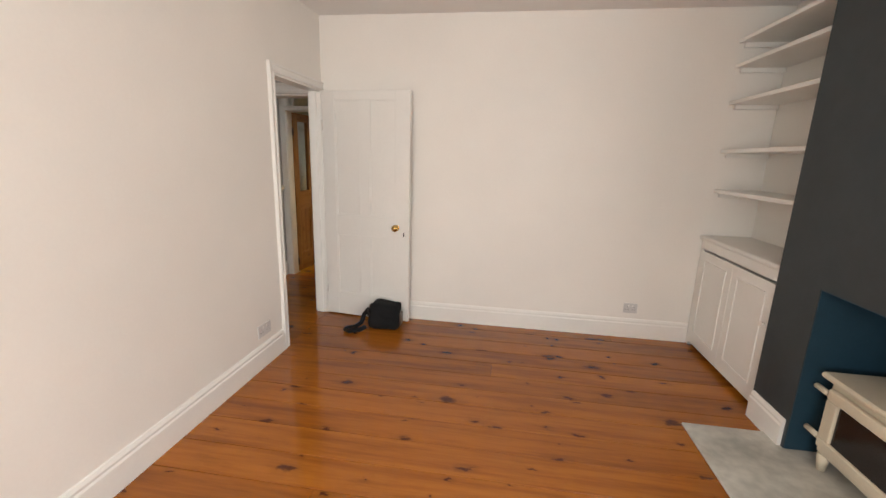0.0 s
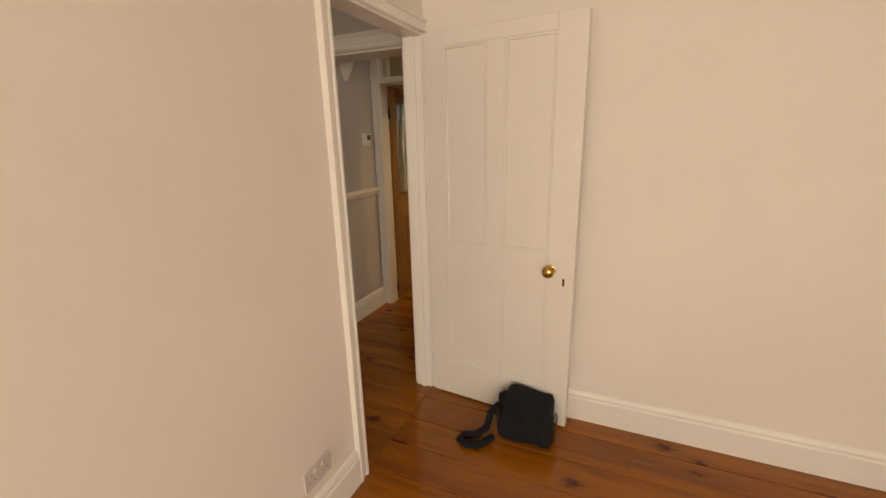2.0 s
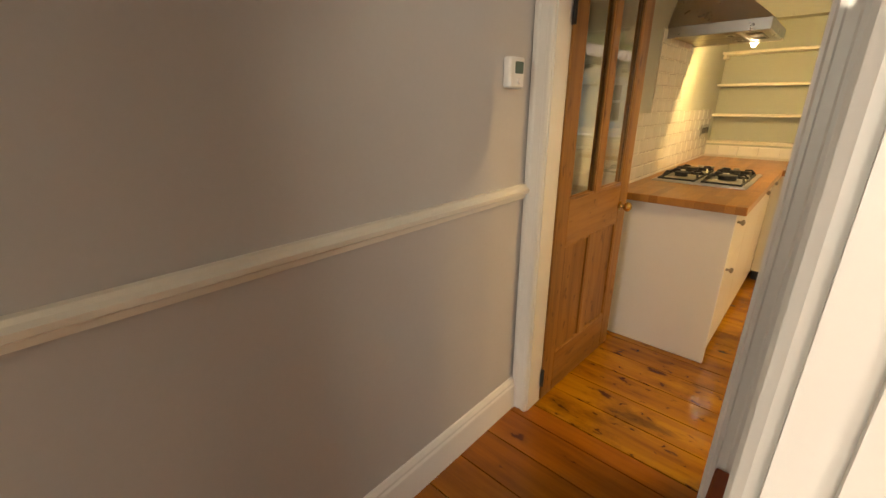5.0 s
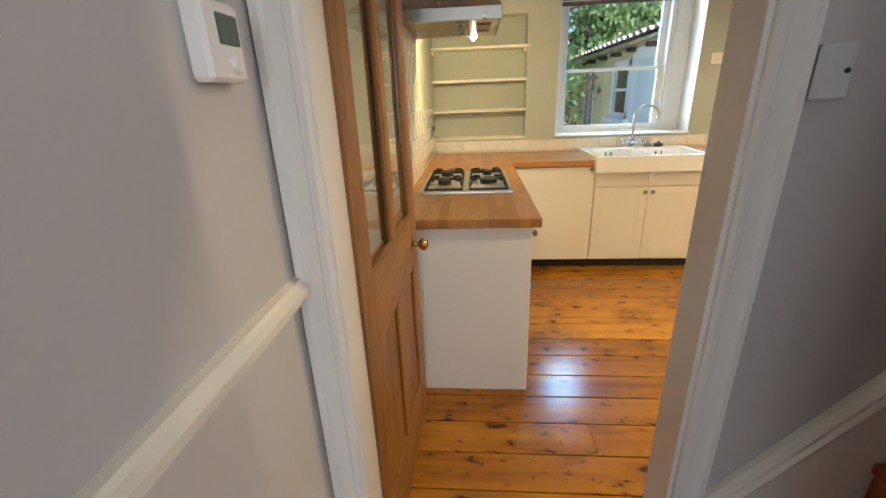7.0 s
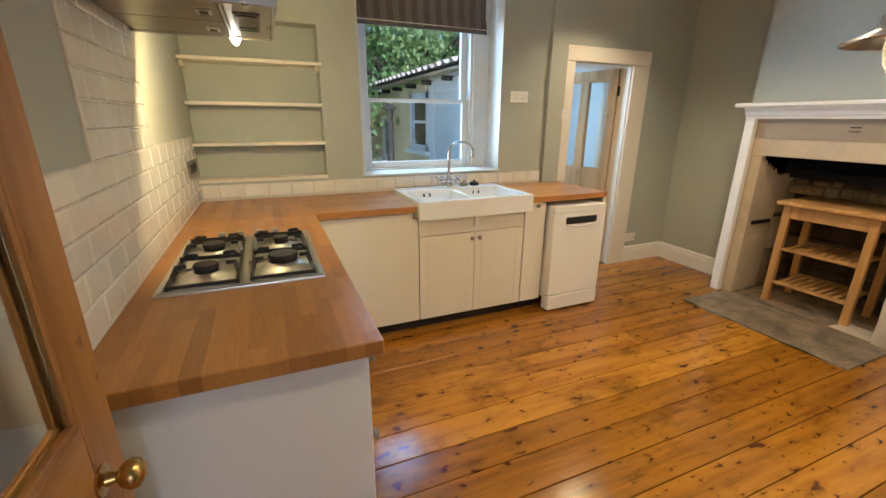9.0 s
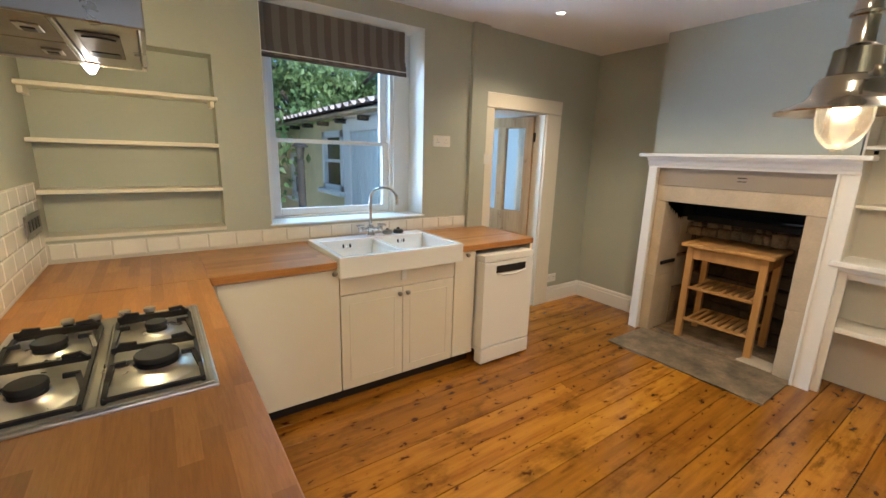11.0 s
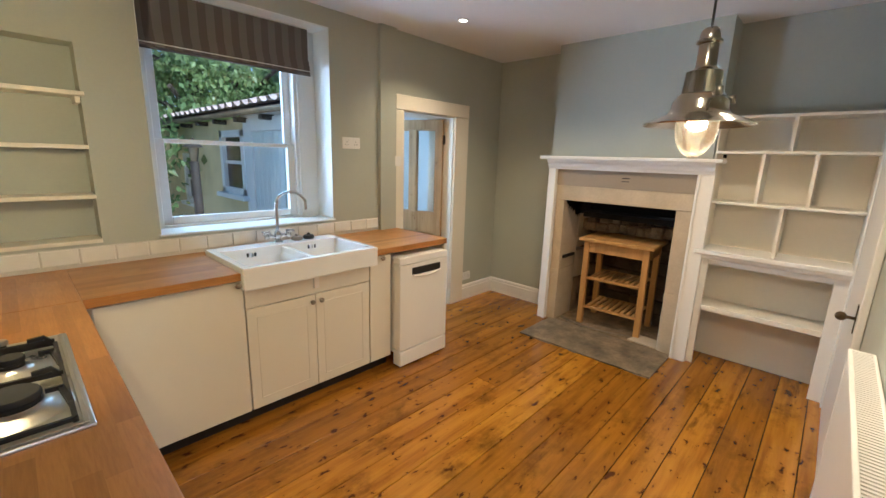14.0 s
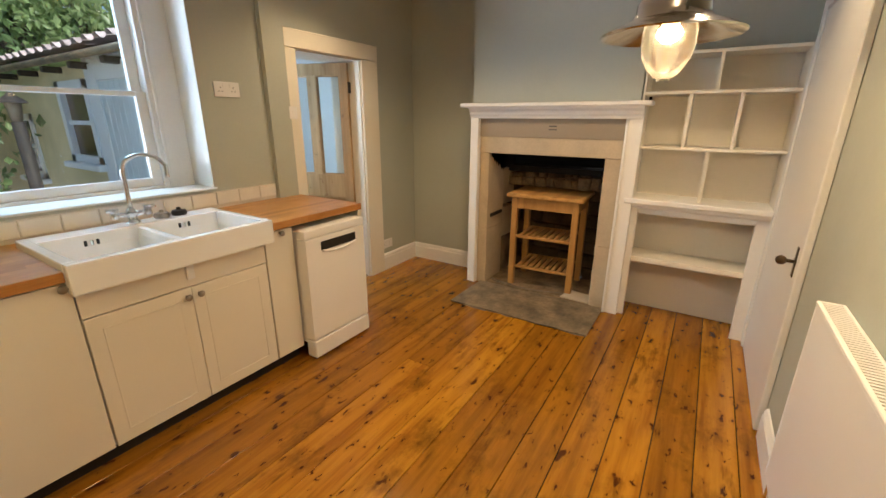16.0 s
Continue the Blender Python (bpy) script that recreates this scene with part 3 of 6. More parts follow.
bx(bm4, 1.846, 10.349, 1.93, 2.806, 10.382, 2.055, 0.006)
bm5 = B()
bx(bm5, 1.95, 10.40, 0.0, 2.60, 10.72, 0.012, 0.003)
door_frame("door_frame_utility", bm, [bm4, bm2, bm3], CREAM)
solid("threshold_utility", bm5, SLATE, kind="structure")

# outdoors: ground, and the extension behind the kitchen
bm = B()
bmesh.ops.create_grid(bm, x_segments=1, y_segments=1, size=400, matrix=Matrix.Translation((0, 0, -0.16)))
solid("ground", bm, PAVING, kind="structure")
EX, EV = 1.5, 1.93
ext = thing("extension_building", (2.5, 13.2, -0.16), "low pale-rendered lean-to extension with white windows and clay pantiles", "building")
for runs in (((10.72, 11.55, -0.16, EV),), ((12.72, 13.5, -0.16, 1.02), (12.72, 13.5, 1.80, EV), (13.5, 14.5, -0.16, EV), (14.5, 15.2, -0.16, 0.75), (14.5, 15.2, 1.5, EV), (15.2, 16.6, -0.16, EV))):
    bm = B()
    for y0, y1, z0, z1 in runs:
        bx(bm, EX, y0, z0, EX + 0.12, y1, z1)
    if len(runs) > 1:
        bx(bm, EX, 16.6, -0.16, 4.0, 16.72, 1.9)
    part("wall", bm, RENDERED, ext)
bm = B()
bx(bm, EX + 0.12, 13.0, -0.16, 3.72, 13.1, 2.02)
bx(bm, 3.6, 10.72, -0.16, 3.72, 10.80, 2.1)
bx(bm, 3.6, 11.35, -0.16, 3.72, 13.0, 2.1)
bx(bm, 3.6, 10.80, -0.16, 3.72, 11.35, 0.9)
bx(bm, 3.6, 10.80, 1.9, 3.72, 11.35, 2.1)
bx(bm, EX + 0.12, 10.722, 2.0, 3.6, 13.0, 2.04)
part("utility_lining", bm, OUT_WHITE, ext, "white painted utility room lining")
bm = B()
bx(bm, EX + 0.12, 10.72, -0.16, 3.72, 13.0, 0.0)
part("utility_floor", bm, SLATE, ext)
bm = B()
bx(bm, EX - 0.01, 11.55, -0.16, EX + 0.13, 12.72, EV)
bx(bm, EX - 0.035, 12.43, -0.16, EX - 0.008, 12.55, EV - 0.02, 0.004)
bx(bm, EX - 0.035, 11.55, 1.77, EX - 0.008, 12.43, EV - 0.02, 0.004)
part("porch_frame", bm, OUT_WHITE, ext)
bm = B()
for k in range(7):
    bx(bm, EX - 0.03, 11.68 + k * 0.105, -0.10, EX - 0.008, 11.78 + k * 0.105, 1.76, 0.004)
dr = part("door", bm, OUT_BLUE, ext, "pale blue boarded door")
bm = B()
rod(bm, (EX - 0.03, 11.74, 0.9), (EX - 0.07, 11.74, 0.9), 0.012)
rod(bm, (EX - 0.065, 11.74, 0.84), (EX - 0.065, 11.74, 0.96), 0.009)
part("door_handle", bm, CHROME, dr)
for y0, y1, z0, z1 in ((12.72, 13.5, 1.02, 1.80), (14.5, 15.2, 0.75, 1.5)):
    bm = B()
    bx(bm, EX - 0.02, y0, z0, EX + 0.1, y0 + 0.09, z1)
    bx(bm, EX - 0.02, y1 - 0.09, z0, EX + 0.1, y1, z1)
    bx(bm, EX - 0.02, y0, z1 - 0.08, EX + 0.1, y1, z1)
    bx(bm, EX - 0.02, y0, z0, EX + 0.1, y1, z0 + 0.07)
    bx(bm, EX, y0, (z0 + z1) / 2 - 0.02, EX + 0.06, y1, (z0 + z1) / 2 + 0.02)
    wd = part("window", bm, OUT_WHITE, ext)
    bm = B()
    bx(bm, EX + 0.03, y0 + 0.05, z0 + 0.05, EX + 0.036, y1 - 0.05, z1 - 0.05)
    part("pane", bm, STOVE_GLASS, wd, "dark reflecting pane")
    bm = B()
    bx(bm, EX - 0.09, y0 - 0.06, z0 - 0.06, EX + 0.02, y1 + 0.06, z0, 0.01)
    part("sill", bm, OUT_WHITE, wd)
# lean-to roof: slopes from the eave at x 1.35 to the ridge
RZ = lambda x: 1.99 + (x - 1.35) * 0.30
bm = B()
vs = [bm.verts.new(p) for p in ((1.38, 10.73, RZ(1.38) - 0.05), (4.0, 10.73, RZ(4.0) - 0.05), (4.0, 16.9, RZ(4.0) - 0.05), (1.38, 16.9, RZ(1.38) - 0.05), (1.38, 10.73, RZ(1.38)), (4.0, 10.73, RZ(4.0)), (4.0, 16.9, RZ(4.0)), (1.38, 16.9, RZ(1.38)))]
for q in ((0, 1, 2, 3), (4, 5, 6, 7), (0, 1, 5, 4), (2, 3, 7, 6), (0, 3, 7, 4), (1, 2, 6, 5)):
    bm.faces.new([vs[i] for i in q])
bmesh.ops.recalc_face_normals(bm, faces=bm.faces)
roof = part("roof", bm, DARK_WOOD, ext)
bm = B()
tube(bm, [(1.32, 10.75, 1.95), (1.32, 16.9, 1.95)], 0.03, 10)
part("gutter", bm, SLATE, ext)
for k in range(9):
    bm = B()
    bx(bm, 1.35, 11.2 + k * 0.68, 1.87, 1.53, 11.27 + k * 0.68, 1.925, 0.01)
    part("rafter_end", bm, DARK_WOOD, ext)

tm = B()
prof = [(0.0, 0.012), (0.03, 0.002), (0.07, 0.0), (0.11, 0.012), (0.15, 0.045), (0.19, 0.050), (0.215, 0.03), (0.22, 0.012)]
for a in (0, 1):
    for y, z in prof:
        tm.verts.new((a * 0.30, y, z + (0.03 if a == 0 else 0.0)))
tm.verts.ensure_lookup_table()
for i in range(7):
    tm.faces.new((tm.verts[i], tm.verts[i + 1], tm.verts[i + 9], tm.verts[i + 8])).smooth = True
tile_mesh = mesh_of("pantile", tm, ROOF_TILE)
for r in range(9):
    for c in range(28):
        x = 1.32 + r * 0.285
        ob = new("pantile", tile_mesh)
        ob.parent = roof
        ob.matrix_basis = Matrix.Translation((x, 10.74 + c * 0.22, RZ(x) + 0.012)) @ pose(0, 0, 0, random.uniform(-1, 1), -16.7 + random.uniform(-1, 1), 0)

# black lantern post outside
post = thing("garden_lamp_post", (1.0, 12.9, -0.16), "black iron garden lamp post with a small lantern", "lamp post")
bm = B()
rod(bm, (1.0, 12.9, -0.16), (1.0, 12.9, 1.42), 0.055, 0.045)
lathe(bm, (1.0, 12.9, 0), [(0.0, -0.16), (0.10, -0.16), (0.09, 0.05), (0.05, 0.1)], 14)
part("post", bm, DARK_WOOD, post)
bm = B()
lathe(bm, (1.0, 12.9, 0), [(0.035, 1.42), (0.042, 1.44), (0.06, 1.575), (0.055, 1.585)], 8)
part("lantern", bm, STEEL_DARK, post)
bm = B()
lathe(bm, (1.0, 12.9, 0), [(0.11, 1.575), (0.095, 1.595), (0.035, 1.64), (0.0, 1.69)], 8)
part("cap", bm, DARK_WOOD, post)


def tree(place, radius, height, count, material, leaf, seed, label):
    """A trunk with limbs and a crown of many small leaves."""
    rng = random.Random(seed)
    px, py = place
    t = thing("tree", (px, py, -0.16), label, "tree", "garden trees")
    bm = B()
    tube(bm, [(px, py, -0.16), (px + 0.1, py, height * 0.3), (px - 0.1, py + 0.1, height * 0.7)], 0.16, 8)
    for k in range(7):
        a = rng.uniform(0, 6.28)
        z = height * rng.uniform(0.25, 0.6)
        tube(bm, [(px, py, z), (px + math.cos(a) * radius * 0.4, py + math.sin(a) * radius * 0.4, z + height * 0.15), (px + math.cos(a) * radius * 0.8, py + math.sin(a) * radius * 0.8, z + height * 0.22)], 0.05, 6)
    part("trunk", bm, BARK, t)
    clumps = [(px + rng.gauss(0, radius * 0.45), py + rng.gauss(0, radius * 0.4), rng.uniform(0.25, 1.0) * height, rng.uniform(0.3, 0.75)) for _ in range(60)]
    verts, faces = [], []
    for _ in range(count):
        cx, cy, cz, cr = rng.choice(clumps)
        d = Vector((rng.gauss(0, 1), rng.gauss(0, 1), rng.gauss(0, 0.8))).normalized() * cr * rng.uniform(0.5, 1.05)
        q = Euler((rng.uniform(-1.5, 1.5), rng.uniform(-1.5, 1.5), rng.uniform(0, 6.28))).to_matrix()
        s = leaf * rng.uniform(0.6, 1.3)
        b = len(verts)
        for p in ((-0.5, 0, 0), (-0.1, -0.28, 0.06), (0.5, 0, -0.05), (-0.1, 0.28, 0.06)):
            verts.append(Vector((cx, cy, cz)) + d + q @ (Vector(p) * s))
        faces.append((b, b + 1, b + 2, b + 3))
    me = bpy.data.meshes.new("crown")
    me.from_pydata([tuple(v) for v in verts], [], faces)
    me.materials.append(material)
    ob = new("crown", me)
    ob.parent = t
    ob.matrix_parent_inverse = t.matrix_basis.inverted()
    tagged(ob, kind="stuff")


tree((0.2, 18.5), 2.4, 5.5, 13000, LEAF_A, 0.15, 3, "leafy tree with bright sunlit foliage behind the extension")
tree((4.2, 20.0), 3.2, 6.8, 14000, LEAF_B, 0.17, 4, "tall dense tree with deep green foliage")
tree((2.7, 18.3), 1.5, 4.4, 9000, LEAF_A, 0.14, 8, "leafy tree with bright sunlit foliage behind the extension")
tree((8.5, 19.0), 3.0, 6.5, 18000, LEAF_B, 0.17, 5, "tall dense tree with deep green foliage")
tree((-2.8, 17.0), 2.4, 5.0, 15000, LEAF_A, 0.14, 6, "leafy tree with bright sunlit foliage behind the extension")
tree((0.35, 15.2), 0.8, 2.3, 3500, LEAF_B, 0.13, 7, "dark leafy shrub trained beside the extension wall")


# ---------------------------------------------------------------- doors
def panelled_door(name, place, turn, w, h, th, label, material, panels, glazed, wood_rail=None):
    """Leaf in its own axes: x from the hinge, y thickness, z up; panels are (x0, z0, x1, z1)."""
    d = thing(name, place, label, "door")
    m = pose(*place, 0, 0, turn)
    cols = sorted({(p[0], p[2]) for p in panels})
    rows = sorted({(p[1], p[3]) for p in panels})
    l, r = cols[0][0], cols[-1][1]
    for x0, x1 in ((0, l), (r, w)):
        bm = B()
        bx(bm, x0, 0, 0, x1, th, h, 0.002, rot=m)
        part("stile", bm, material, d)
    zs = [0.0] + [z for row in rows for z in row] + [h]
    for z0, z1 in zip(zs[::2], zs[1::2]):
        bm = B()
        bx(bm, l, 0.0004, z0, r, th - 0.0004, z1, 0.002, rot=m)
        part("rail", bm, wood_rail or material, d)
    for z0, z1 in rows:
        bm = B()
        bx(bm, cols[0][1], 0, z0, cols[1][0], th, z1, 0.002, rot=m)
        part("muntin", bm, material, d)
    for k, (x0, z0, x1, z1) in enumerate(panels):
        bm = B()
        if k in glazed:
            bx(bm, x0, th * 0.42, z0, x1, th * 0.58, z1, rot=m)
            g = part("pane", bm, GLASS, d)
            g.visible_shadow = False
        else:
            bx(bm, x0, th * 0.28, z0, x1, th * 0.72, z1, rot=m)
            part("panel", bm, material, d)
        for y0, y1 in ((0.002, th * 0.30), (th * 0.70, th - 0.002)):
            s = 0.012
            for q in ((x0, z0, x1, z0 + s), (x0, z1 - s, x1, z1), (x0, z0 + s, x0 + s, z1 - s), (x1 - s, z0 + s, x1, z1 - s)):
                bm = B()
                bx(bm, q[0], y0, q[1], q[2], y1, q[3], 0.0015, rot=m)
                part("bead", bm, material, d)
    return d, m


def knob(parent, m, x, z, y, out, material, r=0.028):
    bm = B()
    prof = [(0.0, 0.0), (0.026, 0.0), (0.026, 0.004), (0.012, 0.008), (0.009, 0.022), (r * 0.75, 0.030), (r, 0.042), (r * 0.9, 0.054), (r * 0.5, 0.062), (0.0, 0.064)]
    lathe(bm, (0, 0, 0), [(a, b * out) for a, b in prof], 20, 'y')
    bmesh.ops.transform(bm, matrix=m @ Matrix.Translation((x, y, z)), verts=bm.verts)
    return part("door_knob", bm, material, parent, "round brass knob" if material is BRASS else "")


def hinges(parent, m, th, material, zs):
    for z in zs:
        bm = B()
        rod(bm, (-0.006, -0.004, z - 0.045), (-0.006, -0.004, z + 0.045), 0.007, seg=10)
        bx(bm, -0.004, -0.002, z - 0.045, -0.0005, th * 0.8, z + 0.045)
        bmesh.ops.transform(bm, matrix=m, verts=bm.verts)
        part("hinge", bm, material, parent)


P4 = [(0.105, 0.935, 0.335, 1.905), (0.425, 0.935, 0.66, 1.905), (0.105, 0.20, 0.335, 0.755), (0.425, 0.20, 0.66, 0.755)]
d1, m1 = panelled_door("door_living", (0.028, 6.085, 0.012), -5.5, 0.785, 1.975, 0.038, "white four-panel door standing open against the wall", GLOSS, P4, ())
knob(d1, m1, 0.672, 0.85, 0.0, -1, BRASS, 0.030)
bm = B()
bx(bm, 0.732, -0.002, 0.775, 0.742, 0.004, 0.812, 0.002, rot=m1)
part("keyhole", bm, IRON, d1)
hinges(d1, m1, 0.038, GLOSS, (0.25, 1.7))

PK = [(0.10, 0.985, 0.345, 1.84), (0.40, 0.985, 0.655, 1.84), (0.10, 0.215, 0.345, 0.78), (0.40, 0.215, 0.655, 0.78)]
d2, m2 = panelled_door("door_kitchen", (-0.908, 7.305, 0.008), 88.5, 0.755, 1.92, 0.040, "stripped pine door with two tall glass panes, standing open", PINE, PK, (0, 1), PINE_X)
knob(d2, m2, 0.665, 0.868, 0.0, -1, BRASS, 0.026)
knob(d2, m2, 0.665, 0.868, 0.04, 1, BRASS, 0.026)
hinges(d2, m2, 0.04, IRON, (0.13, 1.70))

PU = [(0.072, 0.955, 0.300, 1.80), (0.376, 0.955, 0.604, 1.80), (0.072, 0.2, 0.300, 0.75), (0.376, 0.2, 0.604, 0.75)]
d3, m3 = panelled_door("door_utility", (2.594, 10.495, 0.016), 108, 0.675, 1.895, 0.038, "pale pine half-glazed door standing open into the utility room", PALE_PINE, PU, (0, 1))
hinges(d3, m3, 0.038, IRON, (0.2, 1.70))


# ---------------------------------------------------------------- hall: stairs and fittings
st = thing("staircase", (0.1, 6.75, 0), "steep red-stained timber stairs rising between the rooms", "stairs")
for i in range(11):
    x, z = -0.17 + 0.18 * i, 0.22 * (i + 1)
    bm = B()
    bx(bm, x, 6.262, z - 0.03, x + 0.21, 7.178, z, 0.006)
    part("tread", bm, STAIR_WOOD, st)
    bm = B()
    bx(bm, x + 0.015, 6.262, z - 0.22, x + 0.033, 7.178, z - 0.03)
    part("riser", bm, STAIR_WOOD, st)
bm = B()
for x0, z0, x1, z1 in ((-0.108, 0.472, 1.8, 2.80),):
    vs = [(x0, 7.18, 0.0), (x1, 7.18, 2.0), (x1, 7.18, z1), (x0, 7.18, z0)]
    a = [bm.verts.new(v) for v in vs]
    b = [bm.verts.new((v[0], 7.199, v[2])) for v in vs]
    bm.faces.new(a)
    bm.faces.new(b[::-1])
    for k in range(4):
        bm.faces.new((a[k], a[(k + 1) % 4], b[(k + 1) % 4], b[k]))
bmesh.ops.recalc_face_normals(bm, faces=bm.faces)
part("wall_string", bm, CREAM, st, "cream painted wall string")
bm = B()
d = Vector((1.908, 0, 2.328)).normalized()
n = Vector((-d.z, 0, d.x))
ring = []
for p in (Vector((-0.108, 7.2, 0.472)), Vector((1.8, 7.2, 2.80))):
    ring.append([bm.verts.new(p + n * u + Vector((0, -o, 0))) for o, u in ((0, -0.005), (0.026, -0.005), (0.030, 0.008), (0.024, 0.016), (0.026, 0.028), (0.012, 0.040), (0, 0.042))])
for k in range(7):
    bm.faces.new((ring[0][k], ring[0][(k + 1) % 7], ring[1][(k + 1) % 7], ring[1][k]))
bm.faces.new(ring[0])
bm.faces.new(ring[1][::-1])
bmesh.ops.recalc_face_normals(bm, faces=bm.faces)
part("string_capping", bm, CREAM, st)

th = thing("thermostat", (-1.0, 7.03, 1.45), "white wall thermostat with a small grey display", "thermostat")
bm = B()
bx(bm, -1.003, 7.005, 1.445, -0.972, 7.095, 1.545, 0.006)
part("casing", bm, PLASTIC, th)
bm = B()
bx(bm, -0.974, 7.035, 1.492, -0.969, 7.083, 1.53, 0.002)
part("display", bm, LCD, th, "dark green-grey display")
bm = B()
lathe(bm, (-0.973, 7.062, 1.468), [(0.011, 0), (0.011, 0.006), (0.009, 0.009), (0, 0.0095)], 16, 'x')
part("dial", bm, PLASTIC, th)

fb = thing("meter_box", (-0.07, 7.19, 1.38), "grey-white plastic junction box on the grey wall", "box")
bm = B()
bx(bm, -0.124, 7.174, 1.388, -0.070, 7.2, 1.468, 0.004)
part("casing", bm, SOCKET, fb)
bm = B()
rod(bm, (-0.082, 7.1745, 1.430), (-0.082, 7.171, 1.430), 0.004, seg=10)
part("screw", bm, BLACK, fb)

up = thing("wall_uplighter", (-1.0, 6.84, 1.93), "pale plaster cone-shaped wall uplighter", "wall light")
bm = B()
prof = [(0.006, 1.925), (0.022, 1.935), (0.05, 2.0), (0.078, 2.07), (0.095, 2.14), (0.10, 2.20)]
rings = []
for r, z in prof:
    rings.append([bm.verts.new((-1.002 + r * 1.05 * math.sin(a), 6.84 + r * math.cos(a), z)) for a in [math.pi * k / 14 for k in range(15)]])
for a, b in zip(rings, rings[1:]):
    for k in range(14):
        bm.faces.new((a[k], a[k + 1], b[k + 1], b[k])).smooth = True
bm.faces.new(rings[0])
bm.faces.new(rings[-1])
bmesh.ops.recalc_face_normals(bm, faces=bm.faces)
part("shade", bm, GLOSS, up)


# ---------------------------------------------------------------- electrical plates
def plate(name, c, w, h, normal, label, material, parts=(), group=""):
    """A wall plate centred on c; parts are (name, u, v, w, h, out, material) across and up the plate."""
    n = Vector(normal)
    u = Vector((0, 0, 1)).cross(n)
    t = thing(name, c, label, "wall plate" if "switch" not in name else "switch", group)

    def slab(a, b, pw, ph, o0, o1, bev):
        bm = B()
        bx(bm, -pw / 2, -ph / 2, o0, pw / 2, ph / 2, o1, bev)
        m = Matrix((u, Vector((0, 0, 1)), n)).transposed().to_4x4()
        bmesh.ops.transform(bm, matrix=Matrix.Translation(Vector(c) + u * a + Vector((0, 0, b))) @ m, verts=bm.verts)
        return bm
    part("faceplate", slab(0, 0, w, h, 0, 0.009, 0.002), material, t)
    for nm, a, b, pw, ph, out, ma in parts:
        part(nm, slab(a, b, pw, ph, 0.006, 0.009 + out, 0.0008), ma, t)
    return t


def sockets(w):
    out = []
    for s in (-1, 1):
        cx = s * w * 0.25
        out += [("switch_rocker", cx * 0.55, 0.022, 0.011, 0.017, 0.003, PLASTIC)]
        out += [("pin_hole", cx, 0.010, 0.005, 0.009, 0.0004, BLACK), ("pin_hole", cx - 0.011, -0.012, 0.009, 0.005, 0.0004, BLACK), ("pin_hole", cx + 0.011, -0.012, 0.009, 0.005, 0.0004, BLACK)]
    return out


plate("double_socket", (0.0, 5.075, 0.265), 0.148, 0.088, (1, 0, 0), "grey-white plastic double socket above the living room skirting", SOCKET, sockets(0.148), "double sockets")
plate("double_socket", (2.72, 6.135, 0.262), 0.112, 0.085, (0, -1, 0), "grey-white socket plate above the living room skirting", SOCKET, sockets(0.112), "double sockets")
plate("double_socket", (1.41, 10.382, 1.63), 0.165, 0.088, (0, -1, 0), "white double socket beside the kitchen window", PLASTIC, sockets(0.165), "double sockets")
plate("double_socket", (2.885, 10.382, 0.265), 0.140, 0.088, (0, -1, 0), "white double socket low beside the utility door", PLASTIC, sockets(0.140), "double sockets")
plate("light_switch", (1.868, 10.352, 1.50), 0.07, 0.085, (0, -1, 0), "white light switch on the door architrave", PLASTIC, [("switch_rocker", 0, 0, 0.016, 0.024, 0.003, PLASTIC)])
plate("steel_switch_plate", (-1.009, 10.165, 1.157), 0.27, 0.095, (1, 0, 0), "brushed steel four-gang switch plate on the tiles", PEWTER,
      [("switch_rocker", a, 0, 0.034, 0.05, 0.004, BLACK) for a in (-0.09, -0.03, 0.03, 0.09)])
# a light switch known only edge-on, so its face is left plain
plate("door_side_plate", (-0.06, 7.345, 1.443), 0.13, 0.088, (0, 1, 0), "white light switch plate, modelled without a rocker, on the kitchen wall beside the door", PLASTIC)


# ---------------------------------------------------------------- living room
bag = thing("shoulder_bag", (0.62, 5.87, 0), "small black fabric shoulder bag slumped against the door", "bag")
bm = B()
bx(bm, 0.49, 5.80, 0.0, 0.775, 5.975, 0.195, 0.08, seg=5)
for v in bm.verts:
    k = v.co.z / 0.205
    v.co.x += 0.018 * math.sin(v.co.y * 40) * k - 0.015 * k
    v.co.y += 0.03 * k + 0.012 * math.sin(v.co.x * 31)
    v.co.z += 0.012 * math.sin(v.co.x * 22) * k
for f in bm.faces:
    f.smooth = True
part("body", bm, CLOTH, bag)
bm = B()
bx(bm, 0.51, 5.795, 0.085, 0.758, 5.985, 0.212, 0.06, seg=4)
for f in bm.faces:
    f.smooth = True
for v in bm.verts:
    v.co.y += 0.03 * v.co.z / 0.2
    v.co.z += 0.010 * math.sin(v.co.x * 25)
part("flap", bm, CLOTH, bag)
bm = B()
pts = [(0.50, 5.86, 0.17), (0.46, 5.84, 0.12), (0.45, 5.80, 0.06), (0.40, 5.77, 0.025), (0.345, 5.75, 0.022), (0.335, 5.71, 0.022), (0.38, 5.69, 0.022), (0.45, 5.72, 0.022), (0.49, 5.78, 0.03)]
tube(bm, pts, 0.019, 6)
for v in bm.verts:
    v.co.z = max(0.003, v.co.z)
part("strap", bm, CLOTH, bag, "wide looped black strap")
bm = B()
bx(bm, 0.765, 5.845, 0.03, 0.782, 5.93, 0.15, 0.012)
part("side_pocket", bm, STEEL_DARK, bag, "grey side pocket")
bm = B()
bx(bm, 0.505, 5.785, 0.13, 0.52, 5.80, 0.19, 0.003)
part("buckle", bm, BLACK, bag)

